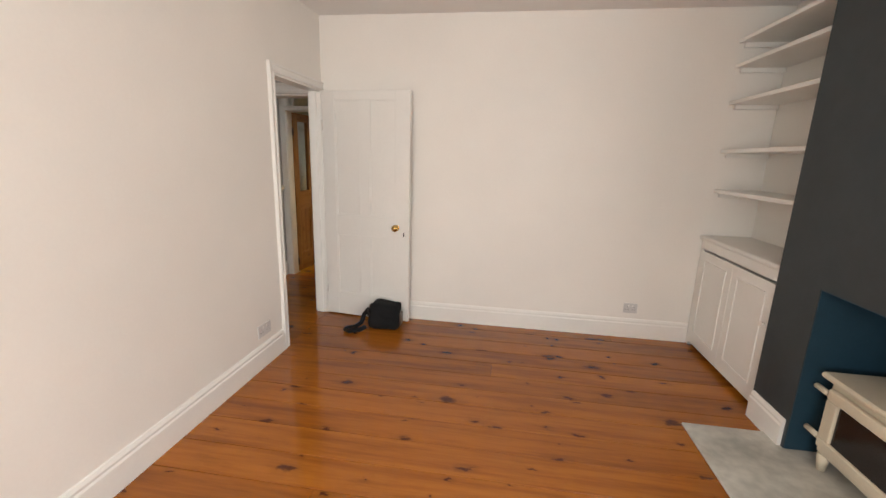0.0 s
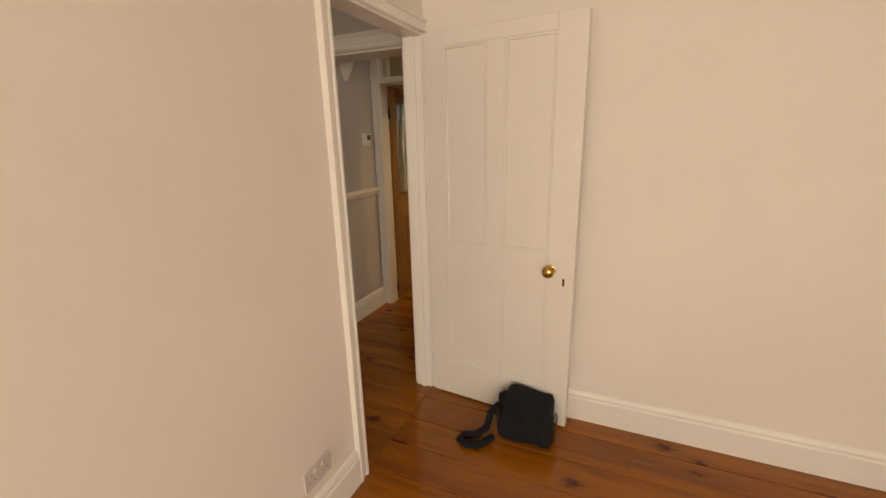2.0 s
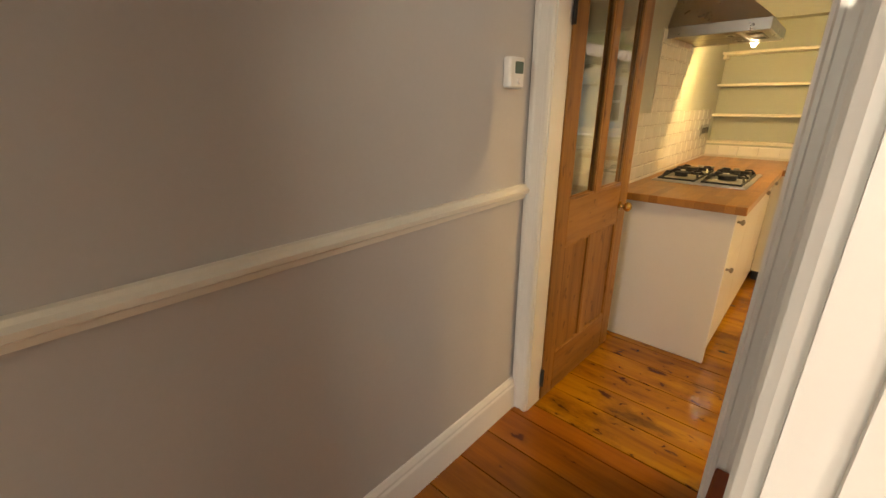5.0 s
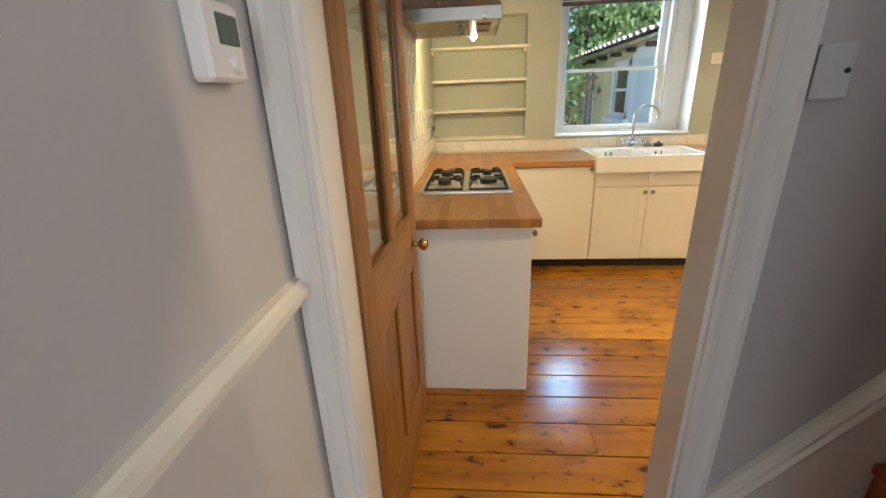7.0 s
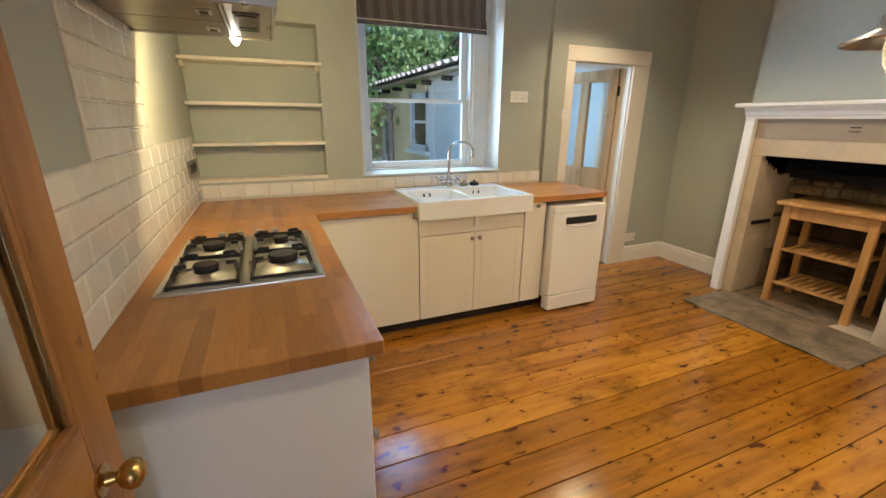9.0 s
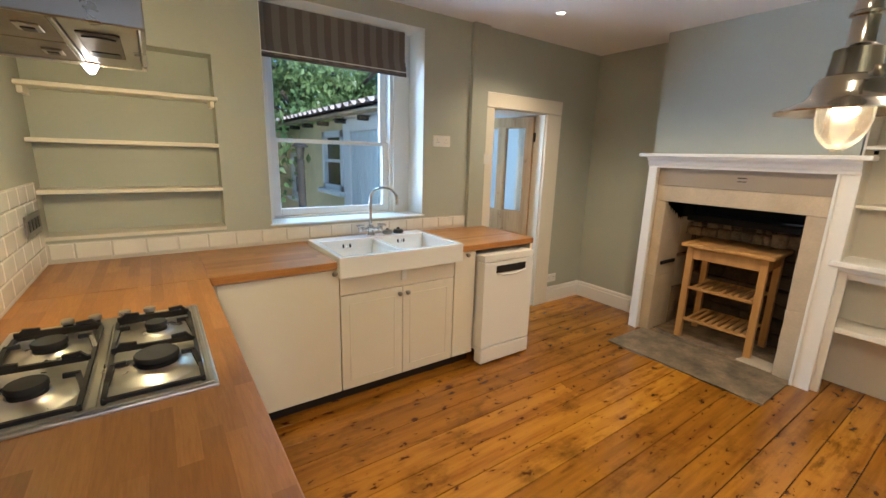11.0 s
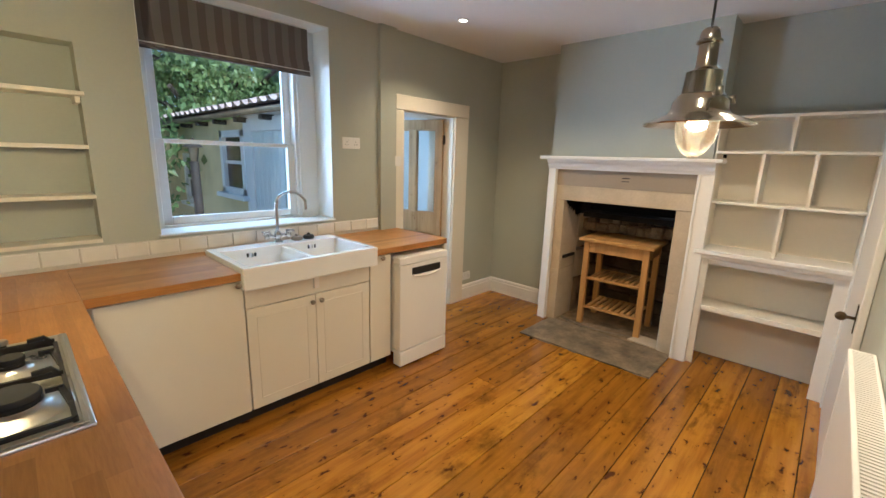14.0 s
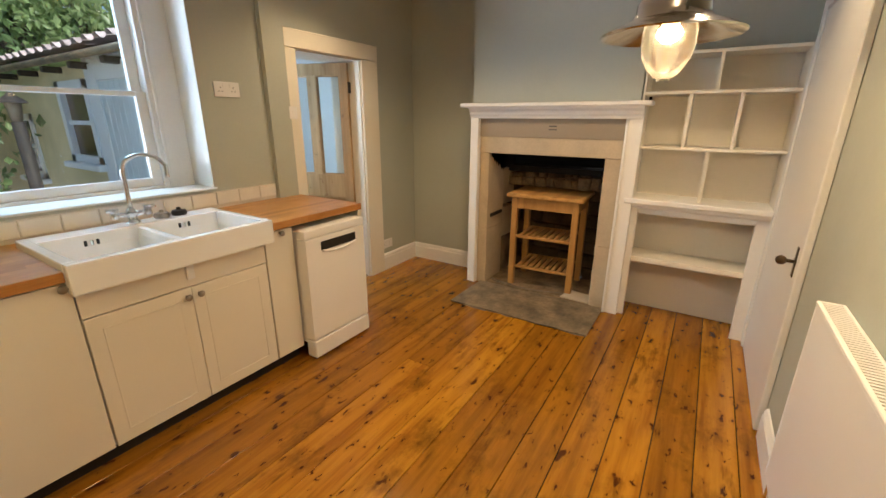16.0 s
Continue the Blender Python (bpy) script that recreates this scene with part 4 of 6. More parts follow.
cup = thing("alcove_cupboard", (3.37, 5.6, 0), "white painted built-in alcove cupboard with two doors", "cupboard")
bm = B()
bx(bm, 3.30, 5.105, 0.0, 3.548, 6.13, 0.80)
part("body", bm, GLOSS, cup)
bm = B()
bx(bm, 3.196, 5.105, 0.822, 3.30, 6.13, 0.895)
part("frieze", bm, GLOSS, cup)
for y0, y1 in ((5.105, 5.155), (6.09, 6.13)):
    bm = B()
    bx(bm, 3.196, y0, 0.0, 3.30, y1, 0.822)
    part("face_stile", bm, GLOSS, cup)
bm = B()
bx(bm, 3.17, 5.102, 0.895, 3.548, 6.132, 0.925, 0.008)
part("top", bm, GLOSS, cup)
for y0, y1 in ((5.157, 5.62), (5.624, 6.088)):
    bm = B()
    bx(bm, 3.19, y0, 0.035, 3.214, y1, 0.806, 0.003)
    dd = part("door", bm, GLOSS, cup)
    bm = B()
    for q in ((y0 + 0.07, 0.13, y1 - 0.07, 0.142), (y0 + 0.07, 0.728, y1 - 0.07, 0.74), (y0 + 0.07, 0.142, y0 + 0.082, 0.728), (y1 - 0.082, 0.142, y1 - 0.07, 0.728)):
        bx(bm, 3.183, q[0], q[1], 3.192, q[2], q[3], 0.002)
    part("bead", bm, GLOSS, dd)
    if y0 < 5.5:
        bm = B()
        rod(bm, (3.19, y0 + 0.035, 0.55), (3.168, y0 + 0.035, 0.55), 0.010, 0.015)
        part("knob", bm, GLOSS, dd)
for z in (1.275, 1.575, 1.925, 2.18, 2.35):
    s = thing("alcove_shelf", (3.38, 5.62, z), "white painted alcove shelf on battens", "shelf", "alcove shelves")
    bm = B()
    bx(bm, 3.215, 5.104, z - 0.012, 3.548, 6.131, z + 0.014, 0.003)
    part("board", bm, GLOSS, s)
    for y in (5.106, 6.106):
        bm = B()
        bx(bm, 3.25, y, z - 0.045, 3.546, y + 0.022, z - 0.012, 0.002)
        part("batten", bm, GLOSS, s)
he = B()
bx(he, 2.70, 3.72, 0.001, 3.54, 4.915, 0.014, 0.004)
solid("hearth_slab", he, MARBLE, "veined grey marble hearth slab set in the floor", "hearth")
sv = thing("wood_stove", (3.32, 4.33, 0.014), "cream enamelled wood burning stove with a glass door", "stove")
for x in (3.24, 3.46):
    for y in (4.02, 4.64):
        bm = B()
        rod(bm, (x, y, 0.014), (x, y, 0.10), 0.018, 0.028)
        part("leg", bm, STOVE, sv)
bm = B()
bx(bm, 3.215, 3.99, 0.10, 3.49, 4.67, 0.485, 0.012)
part("body", bm, STOVE, sv)
bm = B()
bx(bm, 3.18, 3.96, 0.485, 3.51, 4.70, 0.515, 0.010)
part("top_plate", bm, STOVE, sv)
bm = B()
for q in ((4.02, 0.15, 4.64, 0.20), (4.02, 0.40, 4.64, 0.455), (4.02, 0.20, 4.09, 0.40), (4.57, 0.20, 4.64, 0.40)):
    bx(bm, 3.185, q[0], q[1], 3.214, q[2], q[3], 0.006)
dd = part("door", bm, STOVE, sv)
bm = B()
bx(bm, 3.198, 4.09, 0.20, 3.206, 4.57, 0.40)
part("pane", bm, STOVE_GLASS, dd, "smoked stove glass")
for z in (0.19, 0.42):
    bm = B()
    rod(bm, (3.20, 4.645, z), (3.20, 4.73, z), 0.014)
    part("hinge_pin", bm, STOVE, sv)
bm = B()
rod(bm, (3.36, 4.33, 0.5), (3.36, 4.33, 0.94), 0.07)
part("flue", bm, IRON, sv)
# window behind the walk
wv = thing("window_1", (1.55, 0.25, 0.7), "white timber sash window", "window", kind="structure")
bm = B()
for q in ((0.6, 0.7, 0.66, 2.3), (2.44, 0.7, 2.5, 2.3), (0.66, 0.7, 2.44, 0.76), (0.66, 2.24, 2.44, 2.3), (0.66, 1.48, 2.44, 1.52), (1.53, 0.76, 1.57, 2.24)):
    bx(bm, q[0], 0.22, q[1], q[2], 0.28, q[3])
part("window_frame", bm, GLOSS, wv)
bm = B()
bx(bm, 0.66, 0.247, 0.76, 2.44, 0.251, 2.24)
part("pane", bm, GLASS, wv).visible_shadow = False


# ---------------------------------------------------------------- kitchen: units and worktop
def handle_knob(parent, p, normal):
    n = Vector(normal)
    bm = B()
    rod(bm, Vector(p), Vector(p) + n * 0.016, 0.007, seg=10)
    c = Vector(p) + n * 0.024
    r = bmesh.ops.create_icosphere(bm, subdivisions=2, radius=0.017, matrix=Matrix.Translation(c) @ Matrix.Diagonal((1.0 if abs(n.y) else 0.6, 0.6 if abs(n.y) else 1.0, 0.95, 1)))
    for v in r["verts"]:
        for f in v.link_faces:
            f.smooth = True
    part("handle", bm, PEWTER, parent, "oval pewter knob")


def unit_door(parent, x0, x1, z0, z1, y, kx, kz, framed=True):
    bm = B()
    bx(bm, x0 + 0.0015, y, z0, x1 - 0.0015, y + 0.02, z1, 0.003)
    dd = part("door", bm, UNIT, parent)
    if framed:
        bm = B()
        s = 0.055
        for q in ((x0 + s, z0 + s, x1 - s, z0 + s + 0.006), (x0 + s, z1 - s - 0.006, x1 - s, z1 - s), (x0 + s, z0 + s, x0 + s + 0.006, z1 - s), (x1 - s - 0.006, z0 + s, x1 - s, z1 - s)):
            bx(bm, q[0], y - 0.0025, q[1], q[2], y + 0.004, q[3], 0.001)
        part("panel_mould", bm, UNIT, dd)
    if kx is not None:
        handle_knob(dd, (kx, y, kz), (0, -1, 0))
    return dd


YF = 9.755
c1 = thing("corner_base_unit", (-0.02, 10.05, 0), "ivory corner base cabinet with one wide door", "cabinet", "kitchen units")
bm = B()
bx(bm, -0.395, YF + 0.021, 0.085, 0.293, 10.378, 0.868)
part("body", bm, UNIT, c1)
unit_door(c1, -0.33, 0.293, 0.085, 0.862, YF, 0.262, 0.845, False)
c2 = thing("sink_base_unit", (0.71, 10.05, 0), "ivory sink cabinet with a pair of doors", "cabinet", "kitchen units")
bm = B()
bx(bm, 0.297, YF + 0.021, 0.085, 1.117, 10.378, 0.70)
part("body", bm, UNIT, c2)
bm = B()
bx(bm, 0.297, YF, 0.70, 1.117, YF + 0.02, 0.822, 0.003)
part("fascia", bm, UNIT, c2)
unit_door(c2, 0.297, 0.712, 0.085, 0.694, YF, 0.684, 0.655)
unit_door(c2, 0.712, 1.117, 0.085, 0.694, YF, 0.742, 0.655)
c3 = thing("narrow_base_unit", (1.21, 10.05, 0), "narrow ivory base cabinet beside the dishwasher", "cabinet", "kitchen units")
bm = B()
bx(bm, 1.122, YF + 0.021, 0.085, 1.308, 10.378, 0.868)
part("body", bm, UNIT, c3)
unit_door(c3, 1.122, 1.308, 0.085, 0.862, YF, 1.222, 0.845, False)
for nm, q in (("plinth_north", (-0.39, YF + 0.06, 0, 1.308, YF + 0.075, 0.085)), ("plinth_west", (-0.455, 8.225, 0, -0.44, 9.80, 0.085))):
    bm = B()
    bx(bm, *q)
    solid(nm, bm, BLACK if nm == "plinth_north" else UNIT, "dark recessed plinth under the kitchen units", "plinth")
ep = B()
bx(ep, 1.832, 9.735, 0, 1.862, 10.378, 0.868, 0.002)
solid("end_panel", ep, UNIT, "ivory end panel beside the dishwasher", "panel")
ep = B()
bx(ep, -1.018, 8.193, 0.0, -0.394, 8.212, 0.868, 0.002)
solid("end_panel", ep, APPLIANCE, "white end panel closing the hob cabinets", "panel")
for k, (y0, y1) in enumerate(((8.214, 8.70), (8.704, 9.30), (9.304, 9.752))):
    cw = thing("drawer_base_unit", (-0.7, (y0 + y1) / 2, 0), "ivory base cabinet under the hob worktop", "cabinet", "kitchen units")
    bm = B()
    bx(bm, -1.016, y0, 0.085, -0.416, y1, 0.868)
    part("body", bm, UNIT, cw)
    for z0, z1 in ((0.085, 0.60), (0.604, 0.862)) if k == 0 else ((0.085, 0.862),):
        bm = B()
        bx(bm, -0.415, y0 + 0.0015, z0, -0.395, y1 - 0.0015, z1, 0.003)
        dr = part("drawer" if k == 0 else "door", bm, UNIT, cw)
        handle_knob(dr, (-0.395, y0 + 0.05 if k == 0 else y1 - 0.05, z1 - 0.045), (1, 0, 0))

wt = thing("oak_worktop", (-0.3, 9.8, 0.87), "oiled oak block worktop turning the corner", "worktop")
for q, ma in (((-1.018, 8.175, 0.870, -0.356, 9.735, 0.912), WORKTOP_Y), ((-1.018, 9.735, 0.870, -0.356, 10.38, 0.912), WORKTOP_Y), ((-0.356, 9.735, 0.870, 0.278, 10.38, 0.912), WORKTOP_X),
              ((1.152, 9.735, 0.870, 1.866, 10.38, 0.912), WORKTOP_X), ((0.278, 10.30, 0.870, 1.152, 10.38, 0.912), WORKTOP_X)):
    bm = B()
    bx(bm, *q, 0.0025)
    part("slab", bm, ma, wt)

# double fireclay sink
sk = thing("butler_sink", (0.715, 10.0, 0.80), "white double-bowl fireclay sink with an exposed apron", "sink")
SX0, SX1, SY0, SY1, SZ0, SZ1 = 0.28, 1.15, 9.70, 10.30, 0.815, 0.942
bm = B()
bx(bm, SX0, SY0, SZ0, SX1, SY0 + 0.045, SZ1, 0.010, seg=2)
bx(bm, SX0, SY0 + 0.04, SZ0, SX0 + 0.04, SY1, SZ1, 0.008, seg=2)
bx(bm, SX1 - 0.04, SY0 + 0.04, SZ0, SX1, SY1, SZ1, 0.008, seg=2)
bx(bm, SX0 + 0.03, SY1 - 0.13, SZ0, SX1 - 0.03, SY1, SZ1 - 0.001, 0.008, seg=2)
bx(bm, 0.70, SY0 + 0.04, SZ0 - 0.08, 0.735, SY1 - 0.12, SZ1 - 0.012, 0.010, seg=2)
part("rim", bm, CERAMIC, sk)
for x0, x1 in ((SX0 + 0.03, 0.705), (0.73, SX1 - 0.03)):
    bm = B()
    y0, y1, zb = SY0 + 0.035, SY1 - 0.125, 0.735
    top = [(x0, y0), (x1, y0), (x1, y1), (x0, y1)]
    low = [(x0 + 0.03, y0 + 0.03), (x1 - 0.03, y0 + 0.03), (x1 - 0.03, y1 - 0.02), (x0 + 0.03, y1 - 0.02)]
    a = [bm.verts.new((*p, SZ1 - 0.012)) for p in top]
    b = [bm.verts.new((*p, zb)) for p in low]
    for k in range(4):
        bm.faces.new((a[k], a[(k + 1) % 4], b[(k + 1) % 4], b[k]))
    bm.faces.new(b)
    bmesh.ops.recalc_face_normals(bm, faces=bm.faces)
    bo = part("bowl", bm, CERAMIC, sk)
    xm = (x0 + x1) / 2
    for k in (-1, 0, 1):
        bm = B()
        bx(bm, xm + k * 0.024 - 0.006, y1 - 0.012, 0.885, xm + k * 0.024 + 0.006, y1 - 0.002, 0.912, 0.003)
        part("overflow_slot", bm, BLACK if k else CHROME, bo)
    bm = B()
    lathe(bm, (xm, (y0 + y1) / 2, zb), [(0.0, 0.004), (0.03, 0.004), (0.042, 0.008), (0.045, 0.001)], 20)
    part("waste", bm, CHROME, bo)

tp = thing("mixer_tap", (0.715, 10.235, 0.942), "chrome swan-neck bridge tap with cross handles", "tap")
bm = B()
tube(bm, [(0.715, 10.235, 1.0)] + [(0.715, 10.235, 1.0 + 0.05 * k) for k in range(1, 5)] + [(0.715 + 0.078 * (1 - math.cos(a)), 10.235 - 0.055 * (1 - math.cos(a)), 1.20 + 0.085 * math.sin(a)) for a in [math.pi * k / 10 for k in range(1, 10)]] + [(0.868, 10.127, 1.18), (0.868, 10.127, 1.165)], 0.011, 12)
part("spout", bm, CHROME, tp)
bm = B()
lathe(bm, (0.715, 10.235, 0), [(0.0, 0.942), (0.034, 0.942), (0.034, 0.948), (0.022, 0.958), (0.019, 0.985), (0.026, 0.995), (0.022, 1.012), (0.012, 1.02)], 24)
for s in (-1, 1):
    rod(bm, (0.715, 10.235, 0.983), (0.715 + s * 0.075, 10.235, 0.995), 0.012)
    lathe(bm, (0.715 + s * 0.075, 10.235, 0), [(0.018, 0.975), (0.02, 0.99), (0.016, 1.005), (0.008, 1.01)], 16)
part("body", bm, CHROME, tp)
for s in (-1, 1):
    bm = B()
    c = Vector((0.715 + s * 0.082, 10.225, 1.018))
    for k in range(2):
        a = 0.5 + math.pi / 2 * k
        d = Vector((math.cos(a), math.sin(a), 0)) * 0.034
        rod(bm, c - d, c + d, 0.006, seg=8)
    rod(bm, c - Vector((0, 0, 0.012)), c + Vector((0, 0, 0.010)), 0.009)
    part("cross_handle", bm, CHROME, tp)
for x, ma, nm in ((0.855, PEWTER, "steel mesh sink strainer lying on the sink ledge"), (0.945, BLACK, "black rubber sink plug lying on the sink ledge")):
    p = thing("sink_plug", (x, 10.245, 0.941), nm, "plug")
    bm = B()
    lathe(bm, (x, 10.245, 0), [(0.0, 0.942), (0.036, 0.942), (0.040, 0.955), (0.034, 0.968), (0.012, 0.972), (0.010, 0.984), (0.0, 0.986)], 18)
    part("disc", bm, ma, p)

dw = thing("slimline_dishwasher", (1.56, 10.0, 0), "white slimline dishwasher with a black recessed grip", "dishwasher")
bm = B()
bx(bm, 1.322, 9.745, 0.10, 1.81, 10.35, 0.83, 0.004)
part("body", bm, APPLIANCE, dw)
bm = B()
bx(bm, 1.318, 9.665, 0.135, 1.805, 9.744, 0.785, 0.008, seg=2)
part("door", bm, APPLIANCE, dw)
bm = B()
bx(bm, 1.318, 9.668, 0.788, 1.805, 9.744, 0.838, 0.008, seg=2)
part("top_edge", bm, APPLIANCE, dw)
bm = B()
bx(bm, 1.318, 9.66, 0.012, 1.805, 9.744, 0.128, 0.006)
part("kick_panel", bm, APPLIANCE, dw)
bm = B()
bx(bm, 1.43, 9.660, 0.70, 1.72, 9.668, 0.755, 0.003)
hd = part("grip", bm, BLACK, dw, "black recessed grip")
bm = B()
tube(bm, [(1.435 + 0.28 * k / 12, 9.658, 0.700 - 0.020 * math.sin(math.pi * k / 12)) for k in range(13)], 0.007, 8)
part("grip_lip", bm, APPLIANCE, hd)

# gas hob
hb = thing("gas_hob", (-0.69, 9.0, 0.912), "stainless steel four-burner gas hob with cast iron supports", "hob")
HX0, HX1, HY0, HY1 = -0.955, -0.435, 8.675, 9.345
bm = B()
bx(bm, HX0, HY0, 0.912, HX1, HY1, 0.921, 0.004, seg=2)
part("base_plate", bm, HOB_STEEL, hb)
bm = B()
bx(bm, HX0 + 0.01, HY0 + 0.01, 0.921, HX0 + 0.022, HY1 - 0.01, 0.926, 0.002)
bx(bm, HX1 - 0.022, HY0 + 0.01, 0.921, HX1 - 0.01, HY1 - 0.01, 0.926, 0.002)
bx(bm, HX0 + 0.022, HY0 + 0.01, 0.921, HX1 - 0.022, HY0 + 0.022, 0.926, 0.002)
bx(bm, -0.705, HY0 + 0.022, 0.921, -0.685, HY1 - 0.09, 0.927, 0.002)
part("raised_rim", bm, HOB_STEEL, hb)
for cx, cy, r in ((-0.82, 8.83, 0.038), (-0.82, 9.10, 0.039), (-0.565, 8.86, 0.050), (-0.565, 9.11, 0.029)):
    bm = B()
    lathe(bm, (cx, cy, 0), [(r * 1.3 + 0.048, 0.921), (r * 1.3 + 0.036, 0.9245), (r * 1.2 + 0.016, 0.928), (r * 1.18, 0.934), (r * 1.1, 0.937)], 32)
    br = part("burner_ring", bm, HOB_STEEL, hb)
    bm = B()
    lathe(bm, (cx, cy, 0), [(r * 0.98, 0.934), (r * 0.98, 0.944), (r * 0.90, 0.946), (r * 0.90, 0.949)], 32)
    part("burner_crown", bm, BURNER, br)
    bm = B()
    lathe(bm, (cx, cy, 0), [(r * 0.92, 0.948), (r * 1.06, 0.950), (r * 1.06, 0.960), (r * 1.0, 0.964), (0, 0.965)], 32)
    part("burner_cap", bm, BURNER, br, "black burner cap")


def bar(bm, a, b, w, h):
    """A square-edged bar from a to b, w wide and h deep, hung under the line."""
    a, b = Vector(a), Vector(b)
    d = (b - a).normalized()
    s = d.cross(Vector((0, 0, 1))).normalized() * (w / 2)
    dn = Vector((0, 0, -h))
    ra = [bm.verts.new(p) for p in (a + s, a - s, a - s + dn, a + s + dn)]
    rb = [bm.verts.new(p) for p in (b + s, b - s, b - s + dn, b + s + dn)]
    for k in range(4):
        bm.faces.new((ra[k], ra[(k + 1) % 4], rb[(k + 1) % 4], rb[k]))
    bm.faces.new(ra)
    bm.faces.new(rb[::-1])


for x0, x1 in ((HX0 + 0.033, -0.717), (-0.673, HX1 - 0.033)):
    bm = B()
    y0, y1, zl, zh = HY0 + 0.035, HY1 - 0.105, 0.935, 0.962
    ym, xm = (y0 + y1) / 2, (x0 + x1) / 2
    for a, b in (((x0, y0), (x1, y0)), ((x1, y0), (x1, y1)), ((x1, y1), (x0, y1)), ((x0, y1), (x0, y0))):
        bar(bm, (*a, zl), (*b, zl), 0.010, 0.010)
    for yc in (ym, y1):
        bar(bm, (x0, yc, zl + 0.016), (x1, yc, zl + 0.010), 0.010, 0.014)
        for xe, s in ((x0, 1), (x1, -1)):
            bar(bm, (xe, yc, zl + 0.002), (xe + s * 0.022, yc, zh), 0.011, 0.014)
            bar(bm, (xe + s * 0.020, yc, zh), (xe + s * 0.060, yc, zh - 0.003), 0.009, 0.012)
    for yc in ((y0 + ym) / 2, (ym + y1) / 2):
        for xe, s in ((x0, 1), (x1, -1)):
            bar(bm, (xe, yc - 0.045, zl), (xe + s * 0.012, yc, zh), 0.012, 0.013)
            bar(bm, (xe + s * 0.008, yc - 0.002, zh), (xm - s * 0.062, yc, zh), 0.009, 0.012)
    for fx in (x0, x1):
        for fy in (y0, y1):
            rod(bm, (fx, fy, 0.9215), (fx, fy, zl - 0.004), 0.006, seg=8)
    bmesh.ops.recalc_face_normals(bm, faces=bm.faces)
    part("pan_support", bm, IRON, hb, "black cast iron pan support")
for x in (-0.805, -0.735, -0.655, -0.585):
    bm = B()
    lathe(bm, (x, 9.29, 0), [(0.0, 0.9215), (0.017, 0.9215), (0.014, 0.926), (0.0125, 0.942), (0.0, 0.943)], 20)
    kb = part("control_knob", bm, BLACK, hb)
    bm = B()
    lathe(bm, (x, 9.29, 0), [(0.0, 0.9425), (0.0175, 0.9425), (0.018, 0.953), (0.016, 0.956), (0, 0.9565)], 20)
    part("knob_cap", bm, STEEL, kb, "brushed steel knob cap")

# cooker hood
hd = thing("cooker_hood", (-0.76, 9.03, 1.76), "brushed steel chimney cooker hood with a lit halogen lamp", "cooker hood")
A0, A1, D0, D1, Z0 = -1.018, -0.503, 8.722, 9.337, 1.76
bm = B()
for q in ((A0, D0, A1, D0 + 0.012), (A0, D1 - 0.012, A1, D1), (A1 - 0.012, D0 + 0.012, A1, D1 - 0.012)):
    bx(bm, q[0], q[1], Z0, q[2], q[3], Z0 + 0.062, 0.003)
part("rim", bm, STEEL, hd)
bm = B()
lo = [(A0, D0), (A1, D0), (A1, D1), (A0, D1)]
hi = [(A0, 8.90), (-0.78, 8.90), (-0.78, 9.16), (A0, 9.16)]
a = [bm.verts.new((*p, Z0 + 0.0622)) for p in lo]
b = [bm.verts.new((*p, Z0 + 0.30)) for p in hi]
for k in range(4):
    bm.faces.new((a[k], a[(k + 1) % 4], b[(k + 1) % 4], b[k]))
bm.faces.new(b)
bmesh.ops.recalc_face_normals(bm, faces=bm.faces)
part("canopy", bm, STEEL, hd)
bm = B()
bx(bm, A0, 8.905, Z0 + 0.302, -0.785, 9.155, H2, 0.003)
part("flue_cover", bm, STEEL, hd)
bm = B()
bx(bm, A0 + 0.002, D0 + 0.013, Z0 + 0.016, A1 - 0.013, D1 - 0.013, Z0 + 0.026)
part("underside", bm, STEEL_DARK, hd)
for y0, y1 in ((D0 + 0.022, 9.026), (9.032, D1 - 0.022)):
    bm = B()
    bx(bm, -0.99, y0, Z0 + 0.006, -0.668, y1, Z0 + 0.016, 0.002)
    fl = part("grease_filter", bm, STEEL_DARK, hd)
    bm = B()
    bx(bm, -0.735, (y0 + y1) / 2 - 0.035, Z0 + 0.002, -0.690, (y0 + y1) / 2 + 0.035, Z0 + 0.006, 0.002)
    lt = part("latch_plate", bm, STEEL, fl)
    bm = B()
    bx(bm, -0.725, (y0 + y1) / 2 - 0.012, Z0 - 0.001, -0.700, (y0 + y1) / 2 + 0.024, Z0 + 0.002, 0.001)
    part("latch", bm, BLACK, lt)
bm = B()
bx(bm, -0.664, D0 + 0.013, Z0 - 0.001, -0.654, D1 - 0.013, Z0 + 0.016, 0.002)
part("divider_bar", bm, STEEL, hd)
bm = B()
bx(bm, -0.652, D0 + 0.014, Z0 + 0.002, A1 - 0.014, D1 - 0.014, Z0 + 0.016, 0.003)
lp = part("control_panel", bm, STEEL, hd)
bm = B()
bx(bm, -0.632, 8.83, Z0 - 0.003, -0.552, 9.13, Z0 + 0.002, 0.002)
cv = part("switch_cover", bm, STEEL_DARK, lp)
bm = B()
bx(bm, -0.622, 9.045, Z0 - 0.005, -0.562, 9.115, Z0 - 0.003, 0.001)
part("switch", bm, BLACK, cv)
bm = B()
tube(bm, [(-0.622 + 0.06 * k / 8, 8.86 - 0.012 * math.sin(math.pi * k / 8), Z0 - 0.004) for k in range(9)], 0.003, 6)
part("finger_grip", bm, BLACK, cv)
bm = B()
lathe(bm, (-0.645, 9.27, 0), [(0.026, Z0 + 0.001), (0.025, Z0 - 0.004), (0.022, Z0 - 0.006)], 18)
lm = part("lamp_bezel", bm, CHROME, lp)
bm = B()
